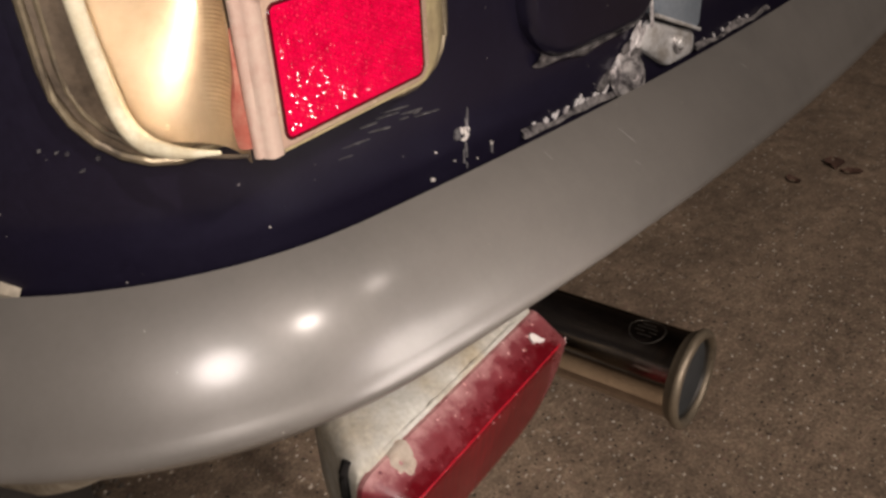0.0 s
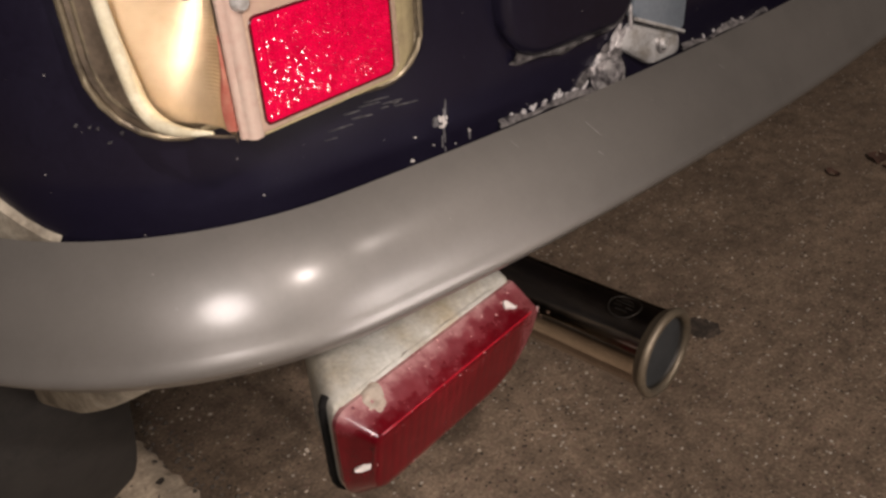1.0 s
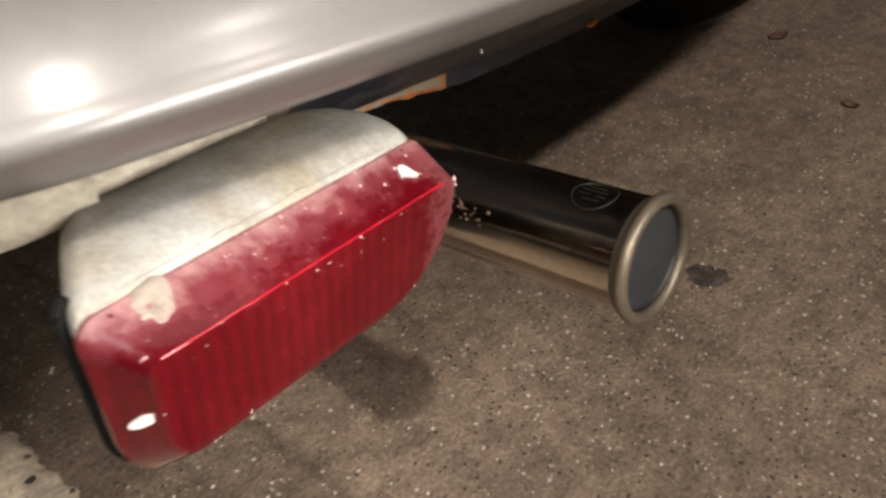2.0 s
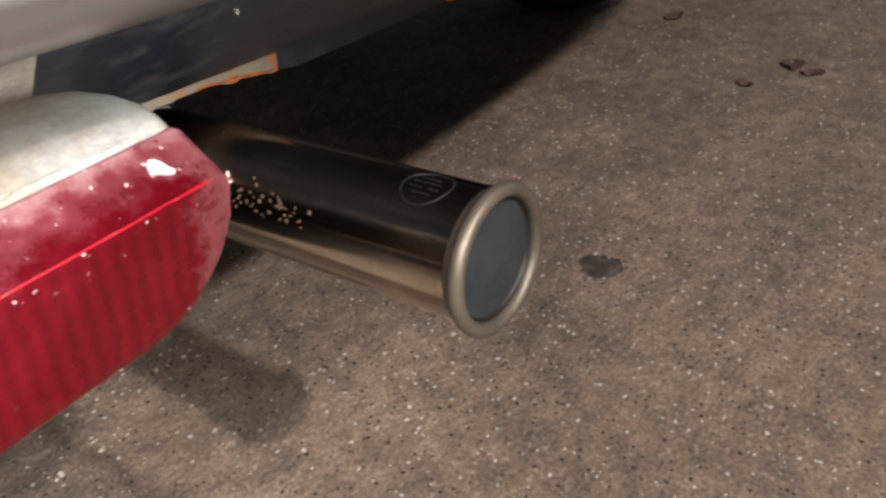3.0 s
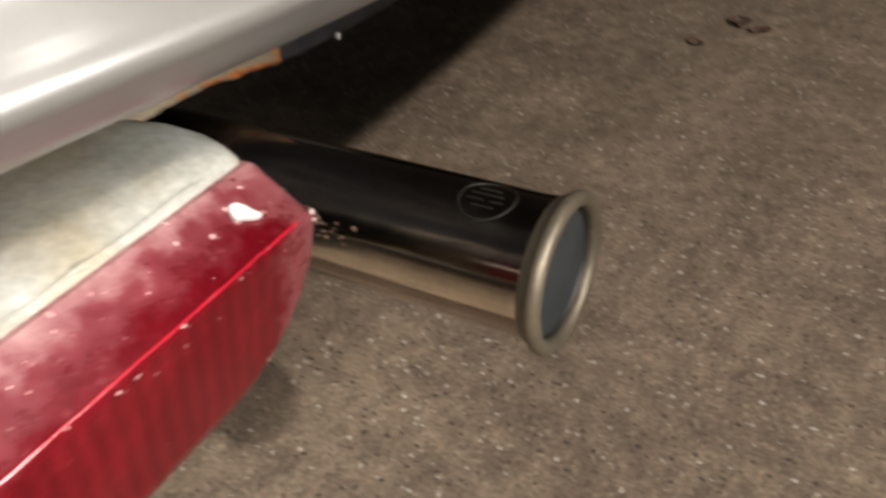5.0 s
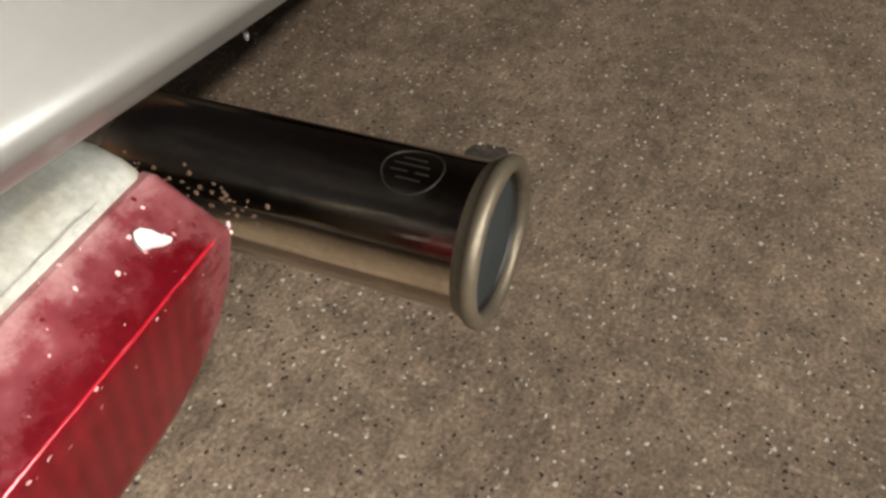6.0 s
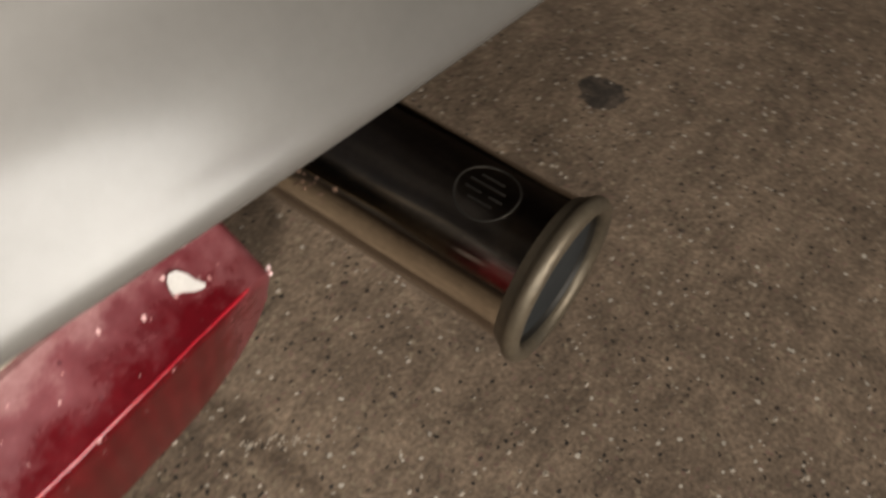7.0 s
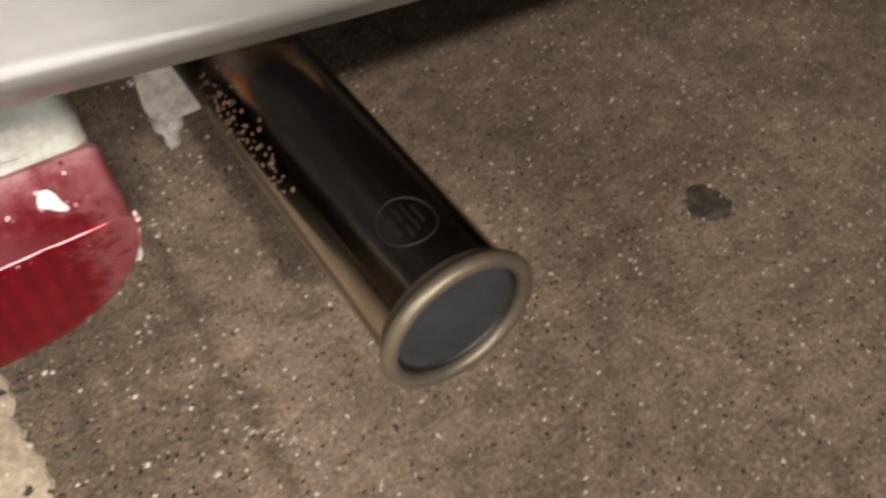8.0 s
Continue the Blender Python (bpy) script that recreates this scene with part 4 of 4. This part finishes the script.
EMBLEM = radians(-5)
part("emblem", tube([wrap(EMBLEM + 0.0124 / PR * math.sin(t), 0.0370 + 0.0124 * math.cos(t)) for t in [i * 2 * math.pi / 40 for i in range(40)]], 0.0004, 6, True), M_ENGRAVED, pipe, "engraved round mark")
for v, w0, w1 in ((-0.0055, -0.005, 0.005), (-0.0020, 0.0015, 0.0085), (-0.0020, -0.0075, -0.002), (0.0018, -0.0065, 0.0085), (0.0055, -0.004, 0.006)):
    part("mark_bar", tube([wrap(EMBLEM + v / PR, 0.0370 + w0 + (w1 - w0) * i / 8) for i in range(9)], 0.0004, 6), M_ENGRAVED, pipe)


def rust_specks():
    """Small raised flakes of rust on the flank of the pipe, thinning out towards its mouth."""
    rnd = random.Random(21)
    bm = bmesh.new()
    for _ in range(105):
        y = 0.086 + 0.105 * rnd.random() ** 0.9
        a = radians(rnd.gauss(-64, 8))
        if a < radians(-92) or (y < 0.105 and rnd.random() < 0.5):
            continue
        r, turn, stretch = rnd.uniform(0.0006, 0.0018), rnd.uniform(0, 6.28), rnd.uniform(0.5, 1.0)
        low, high = [], []
        for i in range(7):
            t = turn + i * 2 * math.pi / 7
            k = r * rnd.uniform(0.6, 1.15)
            u, v = k * math.cos(t), k * stretch * math.sin(t)
            low.append(wrap(a + v / PR, y + u, -0.0003))
            high.append(wrap(a + 0.7 * v / PR, y + 0.7 * u, 0.0004))
        loft([low, high], caps=(False, True), bm=bm)
    return bm


tagged(part("rust_specks", rust_specks(), M_FLECK, pipe, "pinkish tan flakes of rust and dirt", smooth=False), kind="stuff")

# ---- exhaust clamp with its bolt ----
clamp = part("exhaust_clamp", loft([[(x, y, z) for x, z in rounded(0.442, 0.480, 0.226, 0.290, (0.016, 0.008, 0.004, 0.004))] for y in (0.430, 0.434)]), M_ZINC, car, "galvanised steel exhaust clamp")
part("clamp_jaw", loft([[(x, y, z) for x, z in rounded(0.444, 0.478, 0.232, 0.290, (0.014, 0.008, 0.004, 0.004))] for y in (0.446, 0.450)]), M_ZINC, clamp)
part("clamp_bridge", loft([[(x, y, z) for x, z in rounded(0.446, 0.476, 0.262, 0.290, (0.006, 0.006, 0.004, 0.004))] for y in (0.434, 0.446)]), M_ZINC, clamp)
part("clamp_band", revolve([(PR, 0), (PR + 0.003, 0.001), (PR + 0.003, 0.021), (PR, 0.022)], (PX, 0.430, PZ - 0.0115), (0, 1, 0), 40), M_ZINC, clamp)
part("bolt", revolve([(0.0001, 0.0), (0.0052, 0.001), (0.0056, 0.016), (0.0098, 0.0165), (0.0098, 0.027), (0.0075, 0.0275), (0.0075, 0.032), (0.0001, 0.033)], (0.455, 0.440, 0.199), (0, 0, 1), 18), M_ZINC, clamp, "galvanised bolt and nut")
part("paint_drip", revolve([(0.0001, 0.0), (0.0004, 0.0002), (0.0006, 0.0008), (0.0007, 0.002)], (0.402, 0.2135, 0.4310), (0, 0, 1), 12), M_SCUFF, bump, "pale hardened drip")

# ---- boot lid edge, hinge strap and worn paint above the bumper ----
LID = rounded(0.387, 0.505, 0.5375, 0.74, (0.037, 0.020, 0.02, 0.02), 11)
lid = part("boot_lid", plate(LID, 0.026, 0.009, 0.006), M_NAVY, car, "rounded navy lid edge")


def worn_strip(points, width, seed):
    """A ragged strip of bare metal along (s, z) points, proud of the paint."""
    rows = []
    for i, (s, z) in enumerate(points):
        a, b = points[max(i - 1, 0)], points[min(i + 1, len(points) - 1)]
        t = Vector((b[0] - a[0], b[1] - a[1])).normalized()
        n = Vector((t.y, -t.x))
        w = width * (0.30 + 1.5 * max(0.0, noise.noise((s * 32, z * 32, seed)) + 0.25))
        rows.append([fixed(s - n.x * 0.001, z - n.y * 0.001, 0.0165), fixed(s, z, 0.0145), fixed(s + n.x * w * 0.5, z + n.y * w * 0.5, 0.0150), fixed(s + n.x * w, z + n.y * w, 0.0175)])
    return loft(rows, closed=False)


def mark(name, s, z, w, h, turn, seed, material, parent, label, d=0.0178):
    """A thin ragged mark on the paint, w wide and h high before it is turned."""
    n = line(s)[1]
    return part(name, flake(fixed(s, z, d), (w, h), turn, (-n.x, -n.y, 0.03), seed, True), material, parent, label)


EDGE = [(s + (0.445 - s) * -0.012, z - 0.0018) for s, z in LID[6:22]]
part("worn_edge", worn_strip([Vector(a).lerp(Vector(b), k / 3) for a, b in zip(EDGE, EDGE[1:]) for k in range(3)], 0.0048, 2.0), M_WORN, lid, "paint worn to pale metal")
strap = part("hinge", plate([(0.504, 0.74), (0.504, 0.5420), (0.5075, 0.5385), (0.562, 0.5165), (0.5655, 0.5190), (0.5655, 0.74)], 0.026, 0.0105, 0.002), M_STRAP, car, "blue-grey steel hinge strap")
part("strap_lip", tube([fixed(0.506 + 0.0059 * i, 0.5385 - 0.00235 * i, 0.0105) for i in range(11)], 0.0013, 8), M_STEEL, strap, "bright folded lower edge")


def bracket():
    """A three-cornered zinc plate with rounded corners, dished towards its screw."""
    corners = ((0.5080, 0.5345), (0.4975, 0.5200), (0.5330, 0.4985), (0.5680, 0.4985), (0.5660, 0.5130))
    outline = []
    for k, c in enumerate(corners):
        a, b, d = Vector(corners[k - 1]), Vector(c), Vector(corners[(k + 1) % 5])
        p, q = b + (a - b).normalized() * 0.005, b + (d - b).normalized() * 0.005
        outline += [(p * (1 - u) * (1 - u) + b * 2 * u * (1 - u) + q * u * u) for u in (0, 0.25, 0.5, 0.75, 1)]
    mid = Vector((0.5440, 0.5110))
    return loft([[fixed(p.x, p.y, 0.026) for p in outline], [fixed(p.x, p.y, 0.0150) for p in outline], [fixed(*p.lerp(mid, 0.06), 0.0138) for p in outline],
                 [fixed(*p.lerp(mid, 0.35), 0.0128) for p in outline], [fixed(*p.lerp(mid, 0.62), 0.0140) for p in outline], [fixed(*p.lerp(mid, 0.80), 0.0148) for p in outline]])


part("hinge_foot", bracket(), M_STEEL, strap, "three-cornered zinc plated bracket")
part("washer", revolve([(0.0068, 0), (0.0068, 0.0012), (0.0050, 0.0014), (0.0048, 0.0004)], fixed(0.5450, 0.5108, 0.0146), (0.02, -0.97, 0.2), 24, (True, False)), M_BOLT, strap, "dark washer")
part("screw", revolve([(0.0042, 0), (0.0042, 0.002), (0.0032, 0.0032), (0.0018, 0.0033), (0.0016, 0.0012), (0.0001, 0.0012)], fixed(0.5450, 0.5108, 0.0140), (0.02, -0.97, 0.2), 20), M_STEEL, strap, "steel screw")
part("washer_bolt", revolve([(0.0160, 0), (0.0155, 0.0030), (0.0135, 0.0040), (0.0095, 0.0038), (0.0088, 0.0068), (0.0066, 0.0070), (0.0058, 0.0048), (0.0001, 0.0046)], fixed(0.4870, 0.5060, 0.0165), (-0.12, -0.93, 0.34), 28), M_BOLT, strap, "round bolt head with worn paint")
mark("worn_patch", 0.4985, 0.5210, 0.0125, 0.0075, 62, 6.0, M_WORN, strap, "paint worn to bright metal", 0.0165)
mark("worn_patch", 0.5000, 0.5265, 0.0075, 0.0035, 48, 2.0, M_BARE, strap, "paint scraped to bright metal", 0.0155)
mark("worn_patch", 0.4935, 0.5275, 0.0030, 0.0085, -35, 5.0, M_BARE, strap, "paint scraped to bright metal", 0.0160)
mark("worn_patch", 0.4880, 0.5235, 0.0075, 0.0030, 20, 1.0, M_WORN, strap, "paint worn to bright metal", 0.0163)
mark("worn_patch", 0.4760, 0.5150, 0.0040, 0.0022, 60, 4.0, M_BARE, strap, "paint scraped to bright metal", 0.0160)
mark("worn_patch", 0.4660, 0.5085, 0.0090, 0.0035, 35, 3.0, M_WORN, car, "paint worn to dull metal", 0.0172)
mark("worn_patch", 0.5010, 0.5420, 0.0012, 0.0090, 10, 8.0, M_BARE, lid, "edge scraped to bright metal", 0.0105)

# seam above the bumper: chipped beside the hinge, scraped in slanting streaks further on
SEAM = [(s, 0.5005 - 0.02 * (s - 0.42) + 0.0015 * noise.noise((s * 50, 0, 0))) for s in stations(0.389, 0.70, 0.003)]
part("worn_seam", worn_strip(SEAM[62:], -0.0040, 9.0), M_WORN, car, "paint chipped along the panel seam")
part("worn_seam", worn_strip([(s, z - 0.0014) for s, z in SEAM[:30]], -0.0046, 5.0), M_WORN, car, "paint chipped along the panel seam")
rnd = random.Random(8)
for k in range(13):
    s = 0.402 + 0.0054 * k + rnd.uniform(-0.004, 0.004)
    mark("bare_streak", s, 0.5020 + rnd.uniform(-0.0015, 0.0015), rnd.uniform(0.0006, 0.0013), rnd.uniform(0.0012, 0.0026 + 0.0003 * k), rnd.uniform(-55, -5), rnd.uniform(0, 9), M_BARE, car, "streak scraped to bare metal", 0.0176)
for k in range(6):
    s = 0.592 + 0.014 * k
    mark("bare_streak", s, 0.5020 - 0.02 * (s - 0.42) + rnd.uniform(-0.001, 0.003), rnd.uniform(0.0006, 0.0014), rnd.uniform(0.0015, 0.0035), rnd.uniform(10, 70), rnd.uniform(0, 9), M_BARE, car, "streak scraped to bare metal", 0.0176)

# a splash of pale paint with thin drips, and single specks round it
for k in range(16):
    r = rnd.uniform(0.0004, 0.0011)
    mark("splash", 0.3474 + rnd.gauss(0, 0.0012), 0.5160 + rnd.gauss(0, 0.0016), r, r * rnd.uniform(0.8, 1.8), rnd.uniform(-40, 40), k * 1.7, M_CHIP, car, "splash of pale paint")
for s, z, w, h, turn in ((0.3496, 0.5235, 0.00030, 0.0065, -6), (0.3488, 0.5205, 0.00035, 0.0040, 5), (0.3482, 0.5085, 0.00040, 0.0055, 4), (0.3466, 0.5045, 0.00030, 0.0040, -3), (0.3668, 0.5015, 0.00035, 0.0026, 3), (0.3484, 0.4990, 0.00030, 0.0020, 0)):
    mark("drip", s, z, w, h, turn, s * 50, M_FAINT, car, "thin pale run of paint")
mark("smear", 0.3425, 0.5175, 0.0022, 0.0032, 10, 9.5, M_SMEAR, car, "dull grey smear of paint")
for s, z, r in ((0.3668, 0.5045, 0.0007), (0.3664, 0.5056, 0.0004), (0.3246, 0.5000, 0.0009), (0.3253, 0.4996, 0.0007), (0.3278, 0.5133, 0.0005), (0.3400, 0.5045, 0.0004), (0.3560, 0.5000, 0.0004), (0.2330, 0.5110, 0.0004)):
    mark("fleck", s, z, r * 1.2, r, 0, s * 190, M_CHIP, car, "small pale paint fleck")
for k in range(11):
    s = 0.276 + 0.0047 * k + rnd.uniform(-0.002, 0.002)
    mark("scuff", s, 0.5345 + 0.08 * (s - 0.276) + rnd.gauss(0, 0.0026), rnd.uniform(0.002, 0.009), rnd.uniform(0.00015, 0.00035), rnd.uniform(-9, -1), k * 2.3, M_SMEAR, car, "faint pale scuff below the lens", 0.01795)
for k in range(6):
    mark("smear", 0.150 + 0.005 * k + rnd.uniform(-0.004, 0.004), 0.552 + rnd.gauss(0, 0.006), rnd.uniform(0.0005, 0.0012), rnd.uniform(0.0004, 0.0010), rnd.uniform(0, 90), k * 3.1, M_SMEAR, car, "dull grey smear of paint")
